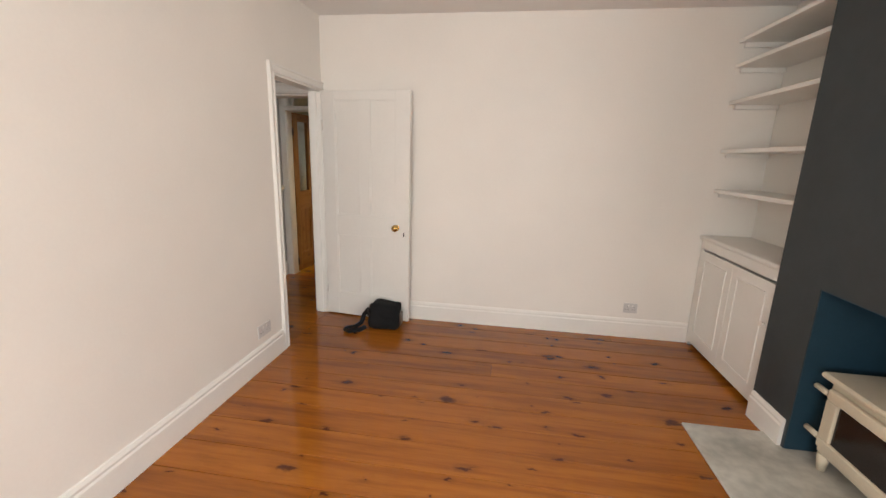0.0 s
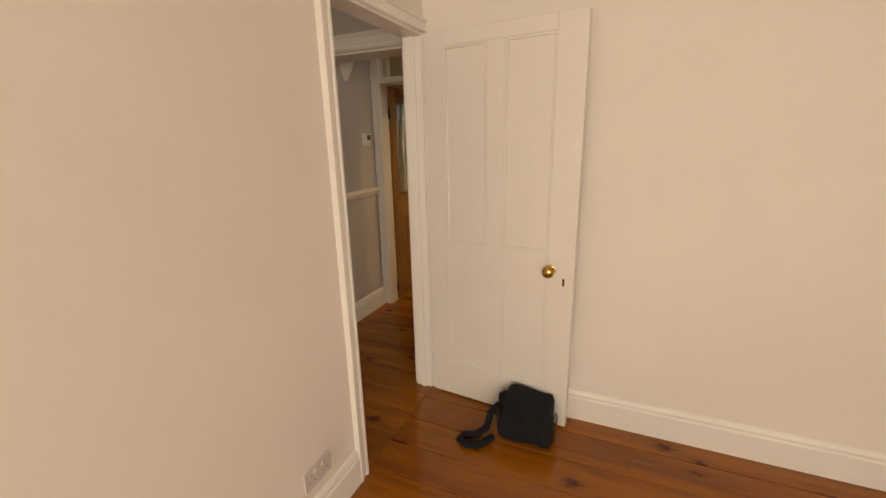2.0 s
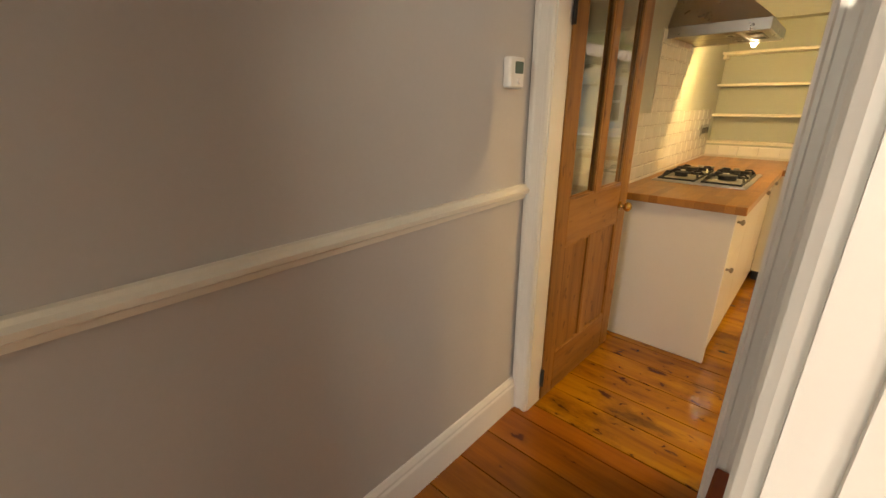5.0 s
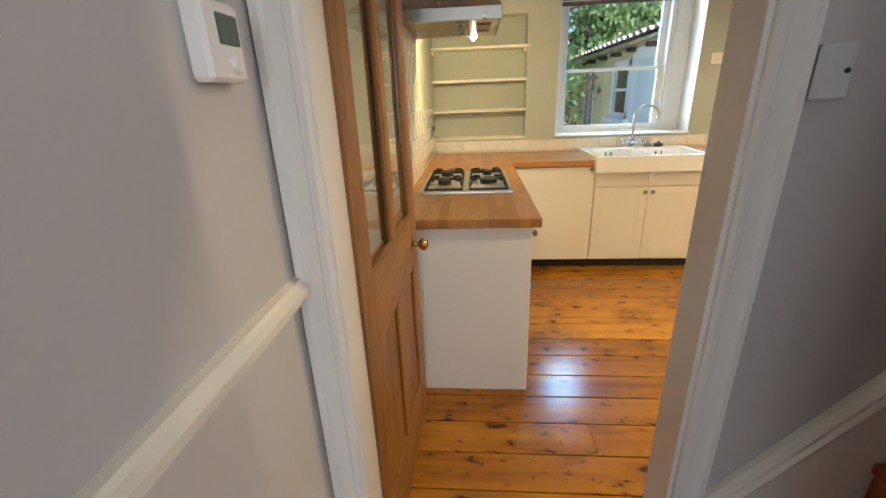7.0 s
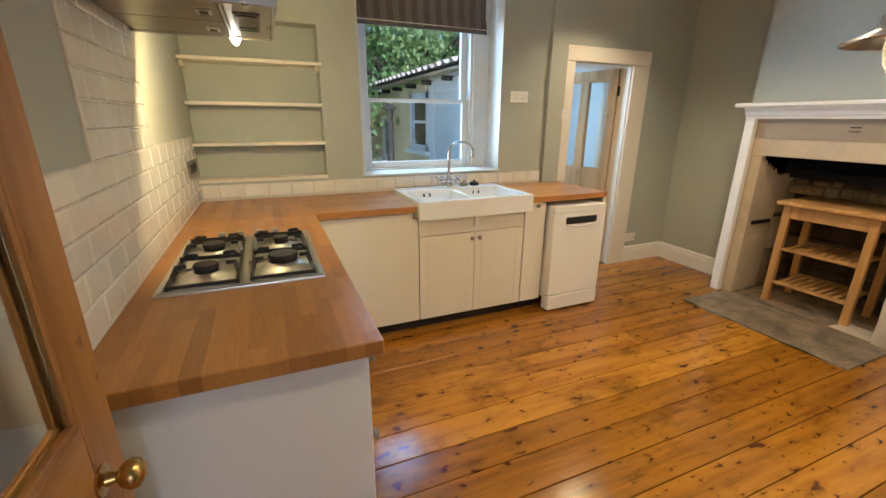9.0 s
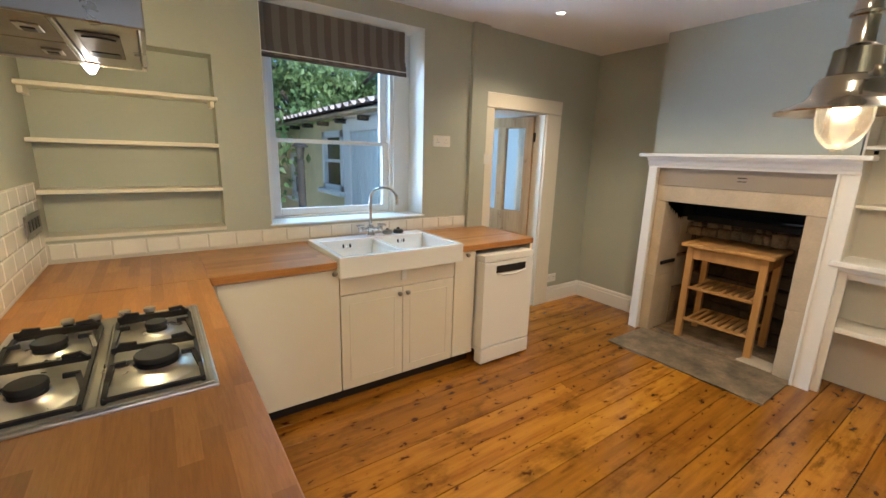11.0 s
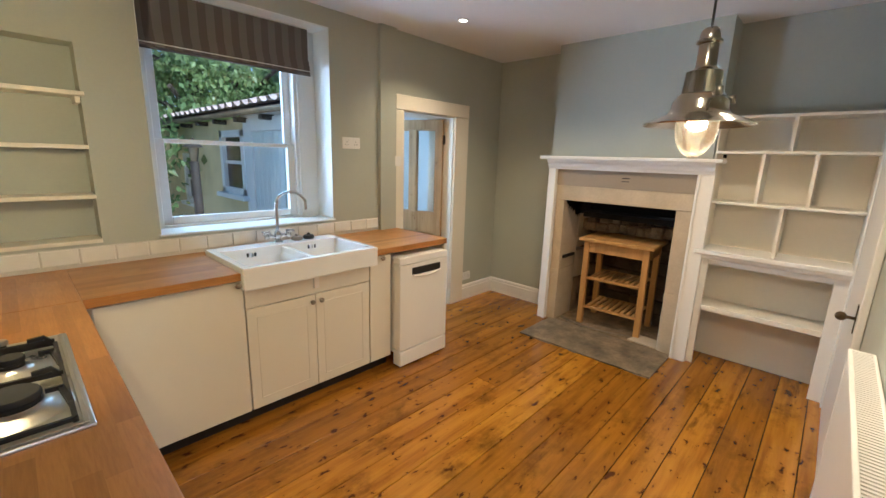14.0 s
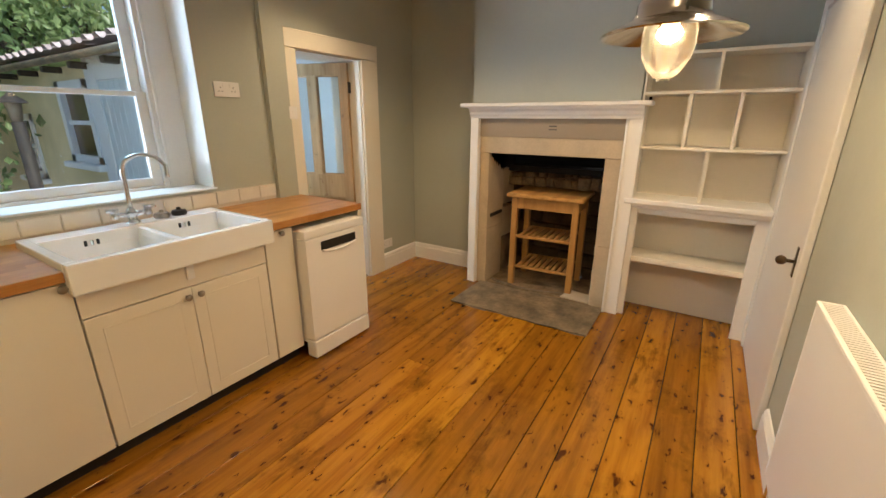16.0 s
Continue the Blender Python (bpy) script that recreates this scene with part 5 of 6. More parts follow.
lathe(bm, (-0.645, 9.27, 0), [(0.022, Z0 - 0.004), (0.018, Z0 - 0.014), (0.009, Z0 - 0.030), (0.0, Z0 - 0.034)], 18)
part("halogen_lamp", bm, SPOT_GLOW, lm, "lit halogen lamp").visible_shadow = False

# niche shelves
for z, d in ((1.798, 0.01), (1.538, 0), (1.283, 0), (1.045, 0)):
    s = thing("niche_shelf", (-0.6, 10.45, z), "cream painted shelf in the wall niche", "shelf", "niche shelves")
    bm = B()
    bx(bm, -1.018, 10.372 - d * 3, z - 0.012, -0.188 + d, 10.529, z + 0.010, 0.003)
    part("board", bm, CREAM, s)
    if z > 1.7:
        for x in (-1.016, -0.214):
            bm = B()
            bx(bm, x, 10.39, z - 0.045, x + 0.022, 10.528, z - 0.012, 0.002)
            part("batten", bm, CREAM, s)

# kitchen sash window and blind
kwd = thing("window_2", (0.66, 10.66, 1.04), "white painted timber sash window", "window", kind="structure")
GX0, GX1 = 0.205, 1.005
bm = B()
for q in ((0.084, 1.04, 0.15, 2.424), (1.06, 1.04, 1.236, 2.424), (0.15, 2.30, 1.06, 2.424), (0.15, 1.04, 1.06, 1.062)):
    bx(bm, q[0], 10.60, q[1], q[2], 10.719, q[3], 0.003)
bx(bm, 1.085, 10.585, 1.04, 1.10, 10.60, 2.42, 0.002)
part("window_frame", bm, OUT_WHITE, kwd)
for z0, z1, y in ((1.062, 1.605, 10.625), (1.578, 2.30, 10.668)):
    bm = B()
    for q in ((0.15, z0, GX0, z1), (GX1, z0, 1.06, z1), (GX0, z0, GX1, z0 + (0.05 if y < 10.65 else 0.028)), (GX0, z1 - 0.028, GX1, z1)):
        bx(bm, q[0], y, q[1], q[2], y + 0.038, q[3], 0.004)
    sa = part("sash", bm, OUT_WHITE, kwd)
    bm = B()
    bx(bm, GX0 - 0.004, y + 0.016, z0 + 0.02, GX1 + 0.004, y + 0.020, z1 - 0.02)
    part("pane", bm, GLASS, sa).visible_shadow = False
bm = B()
bx(bm, 0.07, 10.362, 1.034, 1.25, 10.60, 1.046, 0.004)
part("window_sill", bm, PAINT_REVEAL, kwd)
rb = thing("roman_blind", (0.62, 10.53, 2.1), "taupe striped linen roman blind, drawn up", "blind")
for k in range(22):
    x0 = 0.09 + k * 0.048
    bm = B()
    for z0, z1, y0, y1 in ((2.16, 2.415, 10.520, 10.528), (2.125, 2.20, 10.508, 10.516), (2.105, 2.165, 10.498, 10.505)):
        bx(bm, x0, y0, z0, x0 + 0.048, y1, z1)
    part("stripe", bm, BLIND_A if k % 2 else BLIND_B, rb)
bm = B()
tube(bm, [(0.09, 10.500, 2.103), (1.146, 10.500, 2.103)], 0.009, 8)
part("bottom_bar", bm, BLIND_A, rb)
bm = B()
tube(bm, [(0.09, 10.497, 2.128), (1.146, 10.497, 2.128)], 0.0035, 6)
part("piping", bm, OUT_WHITE, rb, "thin white piping along the fold")
bm = B()
bx(bm, 0.09, 10.529, 2.385, 1.146, 10.56, 2.424, 0.003)
part("head_rail", bm, OUT_WHITE, rb)

# pendant lamp
pl = thing("pendant_lamp", (1.12, 7.919, 1.557), "polished nickel fisherman's pendant with a lit seeded-glass globe", "pendant light")
PX, PY = 1.12, 7.919
bm = B()
lathe(bm, (PX, PY, 0), [(0.165, 1.664), (0.168, 1.668), (0.145, 1.680), (0.10, 1.698), (0.086, 1.716), (0.084, 1.738), (0.075, 1.75)], 48)
lathe(bm, (PX, PY, 0), [(0.165, 1.664), (0.145, 1.672), (0.09, 1.690), (0.07, 1.70)], 48)
part("shade", bm, LANTERN, pl)
bm = B()
lathe(bm, (PX, PY, 0), [(0.076, 1.748), (0.072, 1.758), (0.060, 1.765), (0.055, 1.815), (0.055, 1.832), (0.036, 1.842), (0.031, 1.848), (0.029, 1.915), (0.038, 1.919), (0.038, 1.926), (0.031, 1.930), (0.028, 1.955), (0.020, 1.964), (0.008, 1.968)], 36)
part("body", bm, LANTERN, pl)
for s in (-1, 1):
    bm = B()
    c = Vector((PX + s * 0.075, PY - 0.05, 1.755))
    rod(bm, c, c + Vector((s * 0.03, -0.02, 0)), 0.006, seg=8)
    rod(bm, c + Vector((s * 0.03, -0.02, -0.014)), c + Vector((s * 0.03, -0.02, 0.014)), 0.011, seg=10)
    part("thumbscrew", bm, PEWTER, pl)
bm = B()
lathe(bm, (PX, PY, 0), [(0.060, 1.700), (0.064, 1.67), (0.064, 1.645), (0.057, 1.612), (0.042, 1.584), (0.026, 1.568), (0.016, 1.564), (0.016, 1.557), (0.0, 1.557)], 36)
gl = part("globe", bm, GLOBE, pl, "seeded glass globe")
gl.visible_shadow = False
bm = B()
bmesh.ops.create_icosphere(bm, subdivisions=2, radius=0.019, matrix=Matrix.Translation((PX, PY, 1.668)))
rod(bm, (PX, PY, 1.67), (PX, PY, 1.71), 0.013)
part("bulb", bm, BULB, pl, "lit bulb").visible_shadow = False
bm = B()
rod(bm, (PX, PY, 1.96), (PX, PY, H2 - 0.03), 0.004, seg=8)
part("flex", bm, BLACK, pl)
bm = B()
lathe(bm, (PX, PY, 0), [(0.052, H2), (0.05, H2 - 0.015), (0.02, H2 - 0.032), (0.0, H2 - 0.034)], 24)
part("ceiling_rose", bm, LANTERN, pl)

# the last fitting is unseen, added to go with its fill lamp
for dx, dy in DOWNLIGHTS:
    dl = thing("downlight", (dx, dy, H2), "recessed ceiling downlight, switched on; the one nearest the hall door is added", "downlight", "kitchen downlights")
    bm = B()
    lathe(bm, (dx, dy, 0), [(0.044, H2 - 0.001), (0.042, H2 - 0.006), (0.032, H2 - 0.008), (0.029, H2 - 0.003)], 24)
    part("bezel", bm, PLASTIC, dl)
    bm = B()
    lathe(bm, (dx, dy, 0), [(0.029, H2 - 0.004), (0.0, H2 - 0.004)], 20)
    part("lens", bm, SPOT_GLOW, dl).visible_shadow = False

# ---------------------------------------------------------------- fireplace and alcove
fs = thing("fire_surround", (3.06, 8.86, 0), "white painted timber fire surround with a narrow mantel shelf", "fire surround")
for y0, y1 in ((9.455, 9.535), (8.197, 8.305)):
    bm = B()
    bx(bm, 3.03, y0, 0, 3.09, y1, 1.47, 0.003)
    ya, yb = (y0, y0 + 0.018) if y0 > 9 else (y1 - 0.018, y1)
    bx(bm, 3.018, ya, 0, 3.031, yb, 1.47, 0.003)
    part("pilaster", bm, GLOSS, fs)
bm = B()
moulded(bm, (3.03, 8.197, 1.47), (3.03, 9.535, 1.47), [(-0.06, 0), (0.004, 0), (0.010, 0.018), (0.022, 0.030), (0.026, 0.052), (0.044, 0.070), (0.05, 0.086), (-0.06, 0.086)], (-1, 0, 0))
part("cornice", bm, GLOSS, fs)
bm = B()
bx(bm, 2.955, 8.15, 1.556, 3.09, 9.60, 1.586, 0.006)
part("mantel_shelf", bm, GLOSS, fs)
bm = B()
bx(bm, 3.058, 8.306, 1.325, 3.088, 9.454, 1.469)
part("frieze", bm, FRIEZE, fs, "taupe painted frieze")
bm = B()
bx(bm, 3.053, 8.80, 1.41, 3.060, 8.86, 1.418)
bx(bm, 3.053, 8.80, 1.385, 3.060, 8.86, 1.391)
part("hook_plate", bm, IRON, fs)
sto = thing("stone_fireplace", (3.2, 8.86, 0), "buff limestone fireplace opening with a soot-black interior", "fireplace")
bm = B()
bx(bm, 3.062, 8.306, 1.19, 3.30, 9.454, 1.325, 0.004)
part("lintel", bm, STONE, sto)
rng = random.Random(12)


def worn_block(q, bev, wobble, cuts=2):
    """A dressed stone with worn, uneven edges."""
    bm = B()
    bx(bm, *q, bev, seg=2)
    bmesh.ops.subdivide_edges(bm, edges=[e for e in bm.edges if e.calc_length() > 0.06], cuts=cuts, use_grid_fill=True)
    for v in bm.verts:
        v.co += Vector((rng.uniform(-wobble, wobble), rng.uniform(-wobble, wobble), rng.uniform(-wobble, wobble) * 0.6))
    for f in bm.faces:
        f.smooth = True
    return bm


for y0, y1 in ((9.366, 9.454), (8.306, 8.42)):
    for z0, z1 in ((0, 0.52), (0.5205, 1.189)):
        bm = worn_block((3.066, y0, z0, 3.40, y1, z1), 0.006, 0.0018 if y0 > 9 else 0.004, 4)
        part("jamb_stone", bm, STONE, sto)
for row in range(8):
    z0 = row * 0.125
    y = 8.22
    while y < 9.58:
        w = rng.uniform(0.14, 0.30)
        bm = worn_block((3.66 + rng.uniform(-0.03, 0.02), y, z0 + 0.004, 3.76, min(y + w, 9.6) - 0.008, z0 + 0.12), 0.016, 0.008, 1)
        part("back_stone", bm, RUBBLE, sto)
        y += w
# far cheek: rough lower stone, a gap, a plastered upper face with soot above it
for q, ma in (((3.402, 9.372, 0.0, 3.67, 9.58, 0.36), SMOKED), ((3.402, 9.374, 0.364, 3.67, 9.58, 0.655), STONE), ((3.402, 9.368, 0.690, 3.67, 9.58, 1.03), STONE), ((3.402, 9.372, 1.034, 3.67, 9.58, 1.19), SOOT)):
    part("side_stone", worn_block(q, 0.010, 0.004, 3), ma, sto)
for row in range(6):
    part("side_stone", worn_block((3.402, 8.22, row * 0.19 + 0.003, 3.67, 8.414 + rng.uniform(-0.012, 0.012), row * 0.19 + 0.186), 0.012, 0.006), RUBBLE, sto)
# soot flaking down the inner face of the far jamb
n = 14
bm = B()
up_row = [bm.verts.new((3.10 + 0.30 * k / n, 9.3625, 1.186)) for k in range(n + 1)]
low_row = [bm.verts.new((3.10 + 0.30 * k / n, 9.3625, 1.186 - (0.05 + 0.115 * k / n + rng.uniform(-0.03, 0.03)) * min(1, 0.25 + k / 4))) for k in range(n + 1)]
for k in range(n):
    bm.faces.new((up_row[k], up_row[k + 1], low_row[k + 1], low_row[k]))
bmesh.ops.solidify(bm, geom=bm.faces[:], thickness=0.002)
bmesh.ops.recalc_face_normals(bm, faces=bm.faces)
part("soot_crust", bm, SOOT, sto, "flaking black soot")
# uneven ledge of rubble across the back
y = 8.30
while y < 9.50:
    w = rng.uniform(0.05, 0.13)
    h = rng.uniform(0.02, 0.06)
    d = rng.uniform(0.0, 0.07)
    part("ledge_stone", worn_block((3.47 + d, y, 0.87, 3.70, min(y + w, 9.50) - 0.004, 0.92 + h), 0.02, 0.010, 1), SMOKED, sto)
    if rng.random() < 0.6:
        part("ledge_stone", worn_block((3.53 + d, y + 0.02, 0.922 + h, 3.70, y + 0.02 + w * 0.7, 0.955 + h + rng.uniform(0, 0.02)), 0.012, 0.008, 1), SMOKED, sto)
    y += w
bm = B()
bx(bm, 3.75, 8.2, 0, 3.80, 9.6, 2.0)
bx(bm, 3.305, 8.2, 1.6, 3.75, 9.6, 1.64)
bx(bm, 3.50, 8.22, 1.0, 3.75, 9.58, 1.05)
part("flue_lining", bm, SOOT, sto)
bm = B()
bx(bm, 3.12, 9.352, 0.62, 3.36, 9.367, 0.652, 0.005)
part("iron_bar", bm, IRON, sto)
hs = B()
bx(hs, 2.535, 8.305, 0.001, 3.068, 9.415, 0.013)
bmesh.ops.subdivide_edges(hs, edges=[e for e in hs.edges if abs(e.verts[0].co.y - e.verts[1].co.y) > 0.5], cuts=14)
for v in hs.verts:
    if v.co.x < 2.6:
        v.co.x += rng.uniform(-0.008, 0.014)
    if v.co.z > 0.01:
        v.co.z += rng.uniform(-0.003, 0.003)
solid("kitchen_hearth", hs, SLATE, "worn grey slate hearth slab before the fireplace", "hearth")
ih = thing("inner_hearth", (3.36, 8.89, 0.0), "rough stone floor inside the fireplace with a bowed front kerb", "hearth")
hs = B()
bx(hs, 3.07, 8.425, 0.0, 3.66, 9.362, 0.016, 0.004)
part("slab", hs, SMOKED, ih)
hs = B()
n = 16
arc = [(3.13 - 0.075 * math.sin(math.pi * k / n) + rng.uniform(-0.003, 0.003), 9.33 - 0.66 * k / n) for k in range(n + 1)]
for z in (0.0, 0.030):
    for (x, y), wd in zip(arc, [0.035 + rng.uniform(-0.006, 0.008) for _ in arc]):
        hs.verts.new((x, y, z))
        hs.verts.new((x + wd, y, z))
hs.verts.ensure_lookup_table()
m2v = 2 * (n + 1)
for k in range(n):
    i = 2 * k
    for q in ((i, i + 2, i + 3, i + 1), (m2v + i, m2v + i + 1, m2v + i + 3, m2v + i + 2), (i, i + m2v, i + m2v + 2, i + 2), (i + 1, i + 3, i + 3 + m2v, i + 1 + m2v)):
        hs.faces.new([hs.verts[j] for j in q])
for i in (0, 2 * n):
    hs.faces.new([hs.verts[j] for j in (i, i + 1, i + 1 + m2v, i + m2v)])
bmesh.ops.recalc_face_normals(hs, faces=hs.faces)
part("kerb", hs, SLATE, ih, "dark bowed kerb")
hs = B()
tri = [(3.075, 8.43), (3.09, 8.66), (3.27, 8.62), (3.24, 8.43)]
lo = [hs.verts.new((x, y, 0.012)) for x, y in tri]
hi = [hs.verts.new((x, y, 0.026)) for x, y in tri]
hs.faces.new(hi)
for k in range(4):
    hs.faces.new((lo[k], lo[(k + 1) % 4], hi[(k + 1) % 4], hi[k]))
bmesh.ops.recalc_face_normals(hs, faces=hs.faces)
part("flagstone", hs, STONE, ih, "pale broken flagstone")

tr = thing("butcher_trolley", (3.33, 8.93, 0.016), "birch kitchen trolley with two slatted shelves", "trolley")
TM = Matrix.Translation((3.365, 8.895, 0.016)) @ pose(0, 0, 0, 0, 0, 3) @ Matrix.Diagonal((1.08, 1.12, 1.01, 1))
# its own axes: x is depth away from the room, y is width


def tbox(q, bev=0.003):
    bm = B()
    bx(bm, *q, bev)
    bmesh.ops.transform(bm, matrix=TM, verts=bm.verts)
    return bm


for sx in (-0.19, 0.15):
    for sy in (-0.255, 0.210):
        part("leg", tbox((sx, sy, 0, sx + 0.042, sy + 0.045, 0.80)), BIRCH, tr)
part("top", tbox((-0.225, -0.29, 0.80, 0.225, 0.29, 0.832), 0.006), BIRCH_Y, tr)
for q in ((-0.185, -0.21, 0.70, -0.165, 0.21, 0.80), (0.165, -0.21, 0.70, 0.185, 0.21, 0.80), (-0.148, -0.25, 0.70, 0.15, -0.23, 0.80), (-0.148, 0.23, 0.70, 0.15, 0.25, 0.80)):
    part("apron", tbox(q), BIRCH, tr)
for z in (0.16, 0.44):
    for q in ((-0.185, -0.21, z, -0.165, 0.21, z + 0.025), (0.165, -0.21, z, 0.185, 0.21, z + 0.025)):
        part("shelf_rail", tbox(q), BIRCH, tr)
    for k in range(9):
        y = -0.20 + k * 0.046
        part("slat", tbox((-0.165, y, z + 0.004, 0.165, y + 0.028, z + 0.022), 0.002), BIRCH_Y, tr)

sh = thing("alcove_bookcase", (3.2, 7.8, 0), "white built-in alcove shelving with staggered compartments", "shelving")
XF, XB, Y0, Y1 = 3.08, 3.355, 7.385, 8.23
for z in (1.885, 1.645, 1.287):
    bm = B()
    bx(bm, XF, Y0, z - 0.02, XB, Y1 - 0.002, z, 0.002)
    part("shelf", bm, CREAM, sh)
for y, z0, z1 in ((7.807, 1.645, 1.865), (7.942, 1.287, 1.625), (7.666, 1.287, 1.625), (7.789, 0.925, 1.267)):
    bm = B()
    bx(bm, XF + 0.002, y - 0.010, z0, XB, y + 0.010, z1)
    part("divider", bm, CREAM, sh)
for y in (Y0 - 0.03, Y1 - 0.014):
    bm = B()
    bx(bm, XF - 0.003, y, 0.925, XB, y + 0.012 + (0.018 if y < 7.5 else 0), 1.887, 0.001)
    part("side", bm, CREAM, sh)
bm = B()
bx(bm, XB - 0.012, Y0, 0.0, XB + 0.003, Y1, 1.865)
part("back_board", bm, CREAM, sh)
bm = B()
bx(bm, XF - 0.06, Y0 - 0.02, 0.888, XB, Y1 + 0.02, 0.925, 0.006)
moulded(bm, (XF - 0.02, Y0 - 0.01, 0.855), (XF - 0.02, Y1, 0.855), [(-0.03, 0), (0.004, 0), (0.02, 0.018), (0.026, 0.033), (-0.03, 0.033)], (-1, 0, 0))
part("ledge", bm, GLOSS, sh)
bm = B()
bx(bm, XF - 0.008, Y1 - 0.075, 0, XF + 0.014, Y1, 0.855, 0.002)
bx(bm, XF - 0.008, Y0 - 0.02, 0, XF + 0.014, Y0 + 0.07, 0.855, 0.002)
bx(bm, XF - 0.007, Y0 + 0.07, 0.815, XF + 0.014, Y1 - 0.075, 0.855)
part("face_frame", bm, GLOSS, sh)
bm = B()
bx(bm, XF + 0.015, Y0, 0.452, XB - 0.013, Y1, 0.482, 0.002)
bx(bm, XF - 0.006, Y0 + 0.071, 0.448, XF + 0.014, Y1 - 0.076, 0.486, 0.002)
part("low_shelf", bm, CREAM, sh)

cd = thing("cupboard_door", (2.55, 7.36, 0), "tall white flush cupboard door, closed, beside the radiator", "cupboard")
bm = B()
bx(bm, 2.05, 7.347, 0.012, 2.98, 7.378, 2.02, 0.004)
dv = part("door", bm, GLOSS, cd)
bm = B()
bx(bm, 2.99, 7.346, 0, 3.075, 7.385, 2.10, 0.004)
bx(bm, 2.03, 7.346, 2.03, 2.99, 7.385, 2.10, 0.004)
part("frame", bm, GLOSS, cd)
bm = B()
rod(bm, (2.13, 7.378, 0.862), (2.13, 7.383, 0.862), 0.02, seg=16)
bx(bm, 2.115, 7.378, 0.79, 2.145, 7.382, 0.93, 0.002)
rod(bm, (2.13, 7.38, 0.862), (2.13, 7.415, 0.862), 0.008, seg=10)
bmesh.ops.create_icosphere(bm, subdivisions=2, radius=0.022, matrix=Matrix.Translation((2.13, 7.43, 0.862)))
part("knob", bm, BRONZE, dv, "small dark bronze knob")

ra = thing("radiator", (0.98, 7.39, 0.0), "white double-panel steel radiator with a grille top", "radiator")
R0, R1, RZ0, RZ1 = 0.49, 1.465, 0.22, 0.92
bm = B()
bx(bm, R0, 7.403, RZ0, R1, 7.416, RZ1 - 0.012, 0.005)
part("front_panel", bm, APPLIANCE, ra)
bm = B()
bx(bm, R0, 7.350, RZ0, R1, 7.360, RZ1 - 0.012, 0.004)
part("back_panel", bm, APPLIANCE, ra)
for x in (R0 - 0.004, R1 - 0.004):
    bm = B()
    bx(bm, x, 7.350, RZ0 + 0.01, x + 0.008, 7.418, RZ1, 0.003)
    part("end_cap", bm, APPLIANCE, ra)
bm = B()
bx(bm, R0, 7.349, RZ1 - 0.012, R1, 7.358, RZ1, 0.002)
bx(bm, R0, 7.408, RZ1 - 0.012, R1, 7.420, RZ1, 0.002)
k = R0 + 0.02
while k < R1 - 0.01:
    bx(bm, k, 7.358, RZ1 - 0.010, k + 0.007, 7.408, RZ1 - 0.002)
    k += 0.015
part("top_grille", bm, APPLIANCE, ra, "slotted grille")
bm = B()
rod(bm, (R0 - 0.004, 7.384, RZ0 + 0.05), (R0 - 0.05, 7.384, RZ0 + 0.05), 0.012)
rod(bm, (R0 - 0.05, 7.384, RZ0 + 0.05), (R0 - 0.05, 7.384, 0.0), 0.008)
rod(bm, (R1 + 0.004, 7.384, RZ0 + 0.05), (R1 + 0.05, 7.384, RZ0 + 0.05), 0.012)
rod(bm, (R1 + 0.05, 7.384, RZ0 + 0.05), (R1 + 0.05, 7.384, 0.0), 0.008)
part("valve", bm, CHROME, ra)
bm = B()
rod(bm, (R0 - 0.004, 7.384, RZ1 - 0.045), (R0 - 0.010, 7.384, RZ1 - 0.045), 0.020, seg=20)
rod(bm, (R0 - 0.010, 7.384, RZ1 - 0.045), (R0 - 0.018, 7.384, RZ1 - 0.045), 0.009, seg=6)
part("bleed_plug", bm, PEWTER, ra, "dull metal bleed plug")


# ---------------------------------------------------------------- floor boards and tiles
def board_mesh(x0, x1, y0, y1, material):
    """A board with eased long edges, from z -0.02 to 0."""
    e = 0.0018
    prof = [(y0, -0.02), (y0, -e), (y0 + e, 0.0), (y1 - e, 0.0), (y1, -e), (y1, -0.02)]
    v = [(x, y, z) for x in (x0, x1) for y, z in prof]
    f = [(i, (i + 1) % 6, (i + 1) % 6 + 6, i + 6) for i in range(6)] + [(5, 4, 3, 2, 1, 0), (6, 7, 8, 9, 10, 11)]
    me = bpy.data.meshes.new("board")
    me.from_pydata(v, [], f)
    me.materials.append(material)
    return me


def boards(parent, x0, x1, y0, y1, width, material, seed, joint=0.45, first=None):
    rng = random.Random(seed)
    y = first if first is not None else y0
    while y < y1 - 0.01:
        w = width * rng.uniform(0.95, 1.05)
        ya, yb = max(y, y0), min(y + w, y1)
        cuts = [x0, x1]
        if rng.random() < joint and x1 - x0 > 1.5:
            cuts = [x0, rng.uniform(x0 + 0.6, x1 - 0.6), x1]
        for a, b in zip(cuts, cuts[1:]):
            ob = new("board", board_mesh(a + 0.001, b - 0.001, ya + 0.0021, yb - 0.0021, material))
            ob.parent = parent
            ob.location.z = rng.uniform(-0.0008, 0.0004)
        y += w


for nm, q, material, width, seed, first in (("floor_living", (0.0, 3.55, 0.3, 6.135), FLOOR_LIVING, 0.19, 21, None), ("floor_hall", (-1.003, 0.0, 2.2, 7.26), FLOOR_LIVING, 0.19, 22, None), ("floor_kitchen", (-1.02, 3.40, 7.26, 10.40), FLOOR_KITCHEN, 0.177, 23, 7.26)):
    bm = B()
    bx(bm, q[0], q[2], -0.10, q[1], q[3], -0.021)
    fl = solid(nm, bm, SUBFLOOR, kind="structure")
    boards(fl, *q, width, material, seed, first=first)


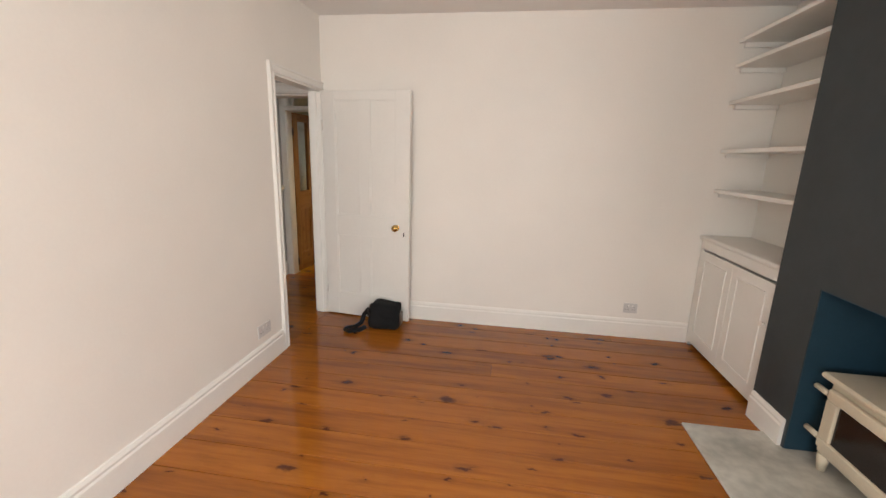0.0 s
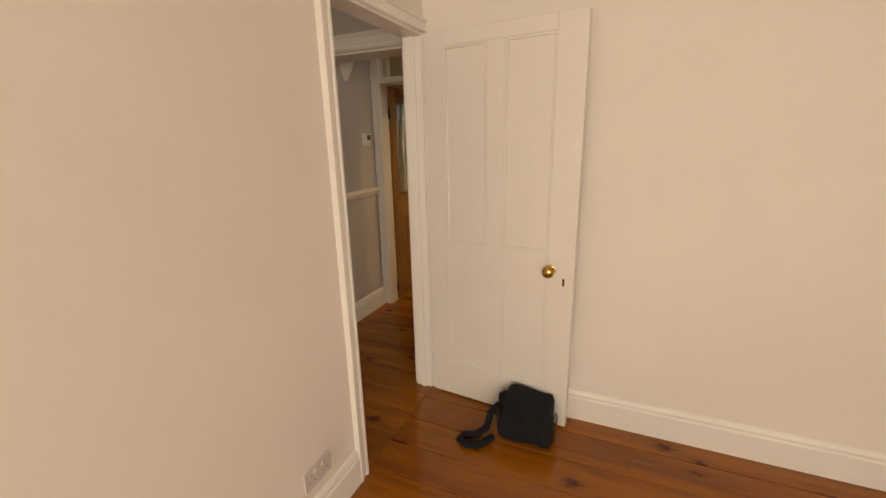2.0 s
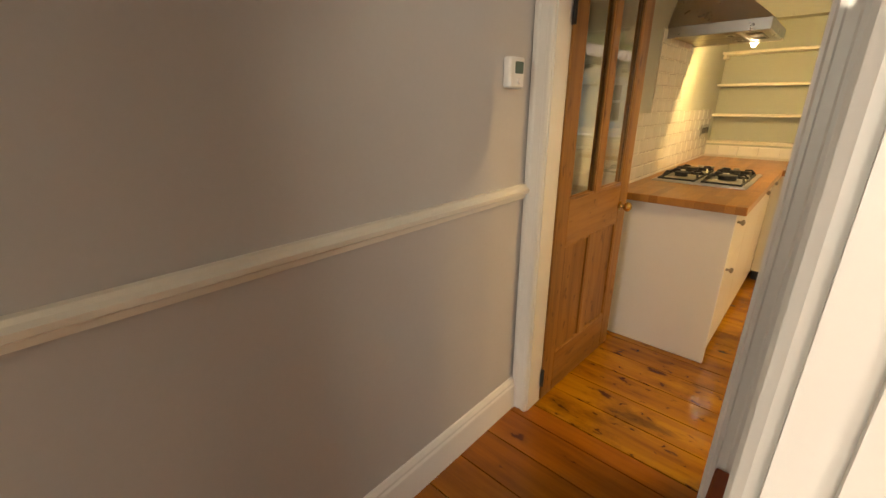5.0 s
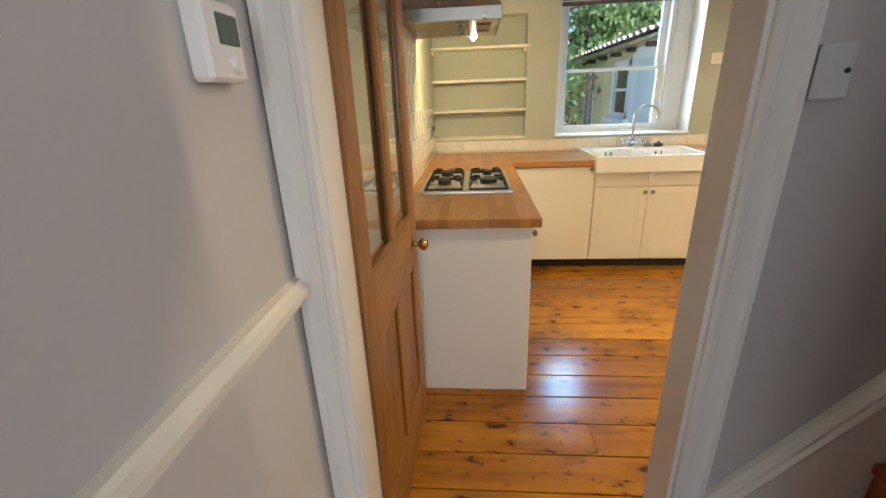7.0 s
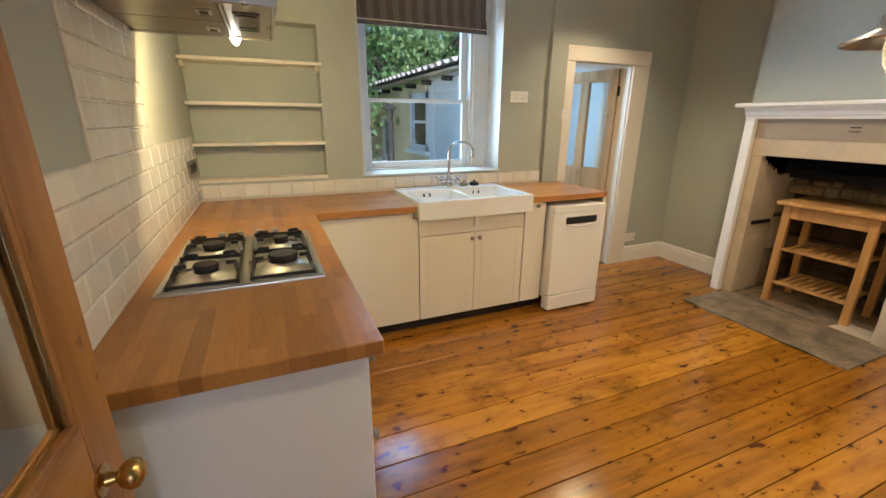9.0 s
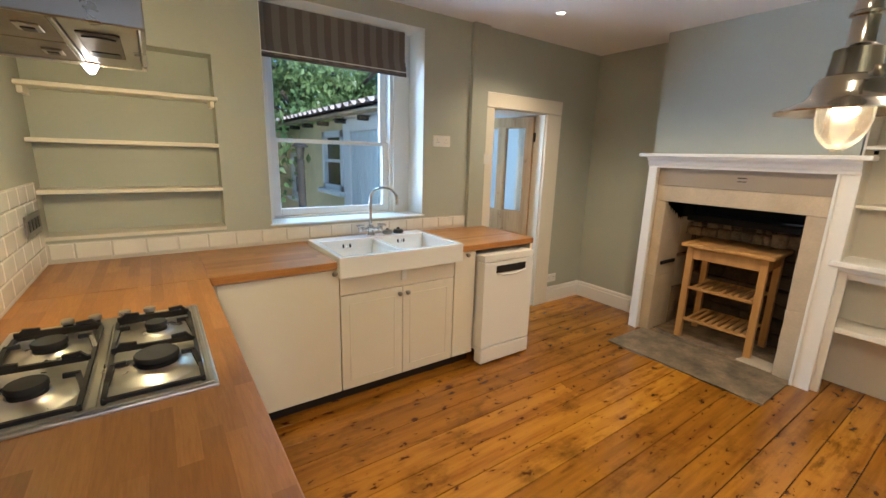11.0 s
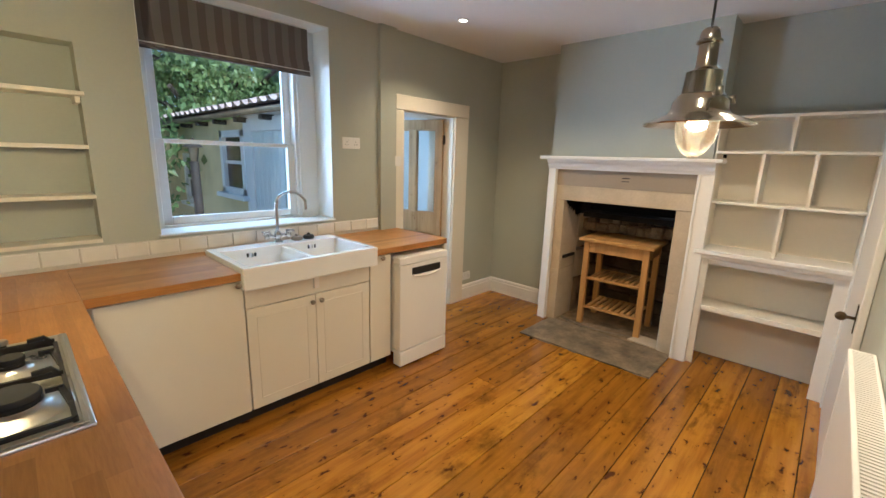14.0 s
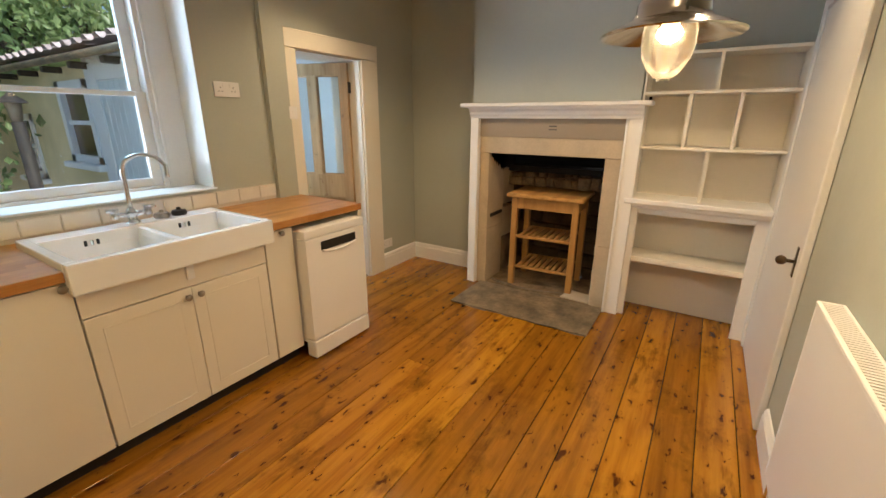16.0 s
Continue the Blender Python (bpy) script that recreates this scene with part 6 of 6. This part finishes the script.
def tile_mesh_of(w, h, th=0.007, e=0.0055):
    v = [(-w / 2, 0, -h / 2), (w / 2, 0, -h / 2), (w / 2, 0, h / 2), (-w / 2, 0, h / 2), (-w / 2, th * 0.45, -h / 2), (w / 2, th * 0.45, -h / 2), (w / 2, th * 0.45, h / 2), (-w / 2, th * 0.45, h / 2),
         (-w / 2 + e, th, -h / 2 + e), (w / 2 - e, th, -h / 2 + e), (w / 2 - e, th, h / 2 - e), (-w / 2 + e, th, h / 2 - e)]
    f = [(0, 1, 5, 4), (1, 2, 6, 5), (2, 3, 7, 6), (3, 0, 4, 7), (4, 5, 9, 8), (5, 6, 10, 9), (6, 7, 11, 10), (7, 4, 8, 11), (8, 9, 10, 11)]
    me = bpy.data.meshes.new("tile")
    me.from_pydata(v, [], f)
    me.materials.append(TILE)
    return me


TILES = {}


def tile_row(parent, start, end, z, fixed, face, offset, rng, high=0.0775):
    """One course of tiles from start to end; face 'x': a wall facing +x at x = fixed; face '-y': facing -y at y = fixed."""
    p = start - offset
    while p < end - 0.01:
        a, b = max(p, start), min(p + 0.153, end)
        p += 0.153
        w = round(b - a - 0.003, 3)
        if w < 0.02:
            continue
        if (w, high) not in TILES:
            TILES[w, high] = tile_mesh_of(w, high)
        ob = new("tile", TILES[w, high])
        ob.parent = parent
        c = (a + b) / 2
        tilt = pose(0, 0, 0, rng.uniform(-0.35, 0.35), 0, rng.uniform(-0.35, 0.35))
        ob.matrix_basis = (pose(fixed, c, z, 0, 0, -90) if face == 'x' else pose(c, fixed, z, 0, 0, 180)) @ tilt


PITCH = 0.0805
bm = B()
bx(bm, -1.022, 8.2, 0.912, -1.017, 10.382, 0.930 + 5 * PITCH)
bx(bm, -1.022, 8.66, 0.930 + 5 * PITCH, -1.017, 9.34, 0.930 + 11 * PITCH)
bx(bm, -1.017, 10.378, 0.912, 1.675, 10.384, 1.018)
grout = solid("tile_grout", bm, GROUT, kind="structure")
rng = random.Random(5)
for k in range(11):
    z = 0.930 + (k + 0.5) * PITCH
    lo, hi = (8.2, 10.372) if k < 5 else (8.66, 9.34)
    tile_row(grout, lo, hi, z, -1.0172, 'x', 0.0765 * (k % 2), rng)
tile_row(grout, -1.008, 1.675, 0.973, 10.378, '-y', 0.05, rng, 0.084)
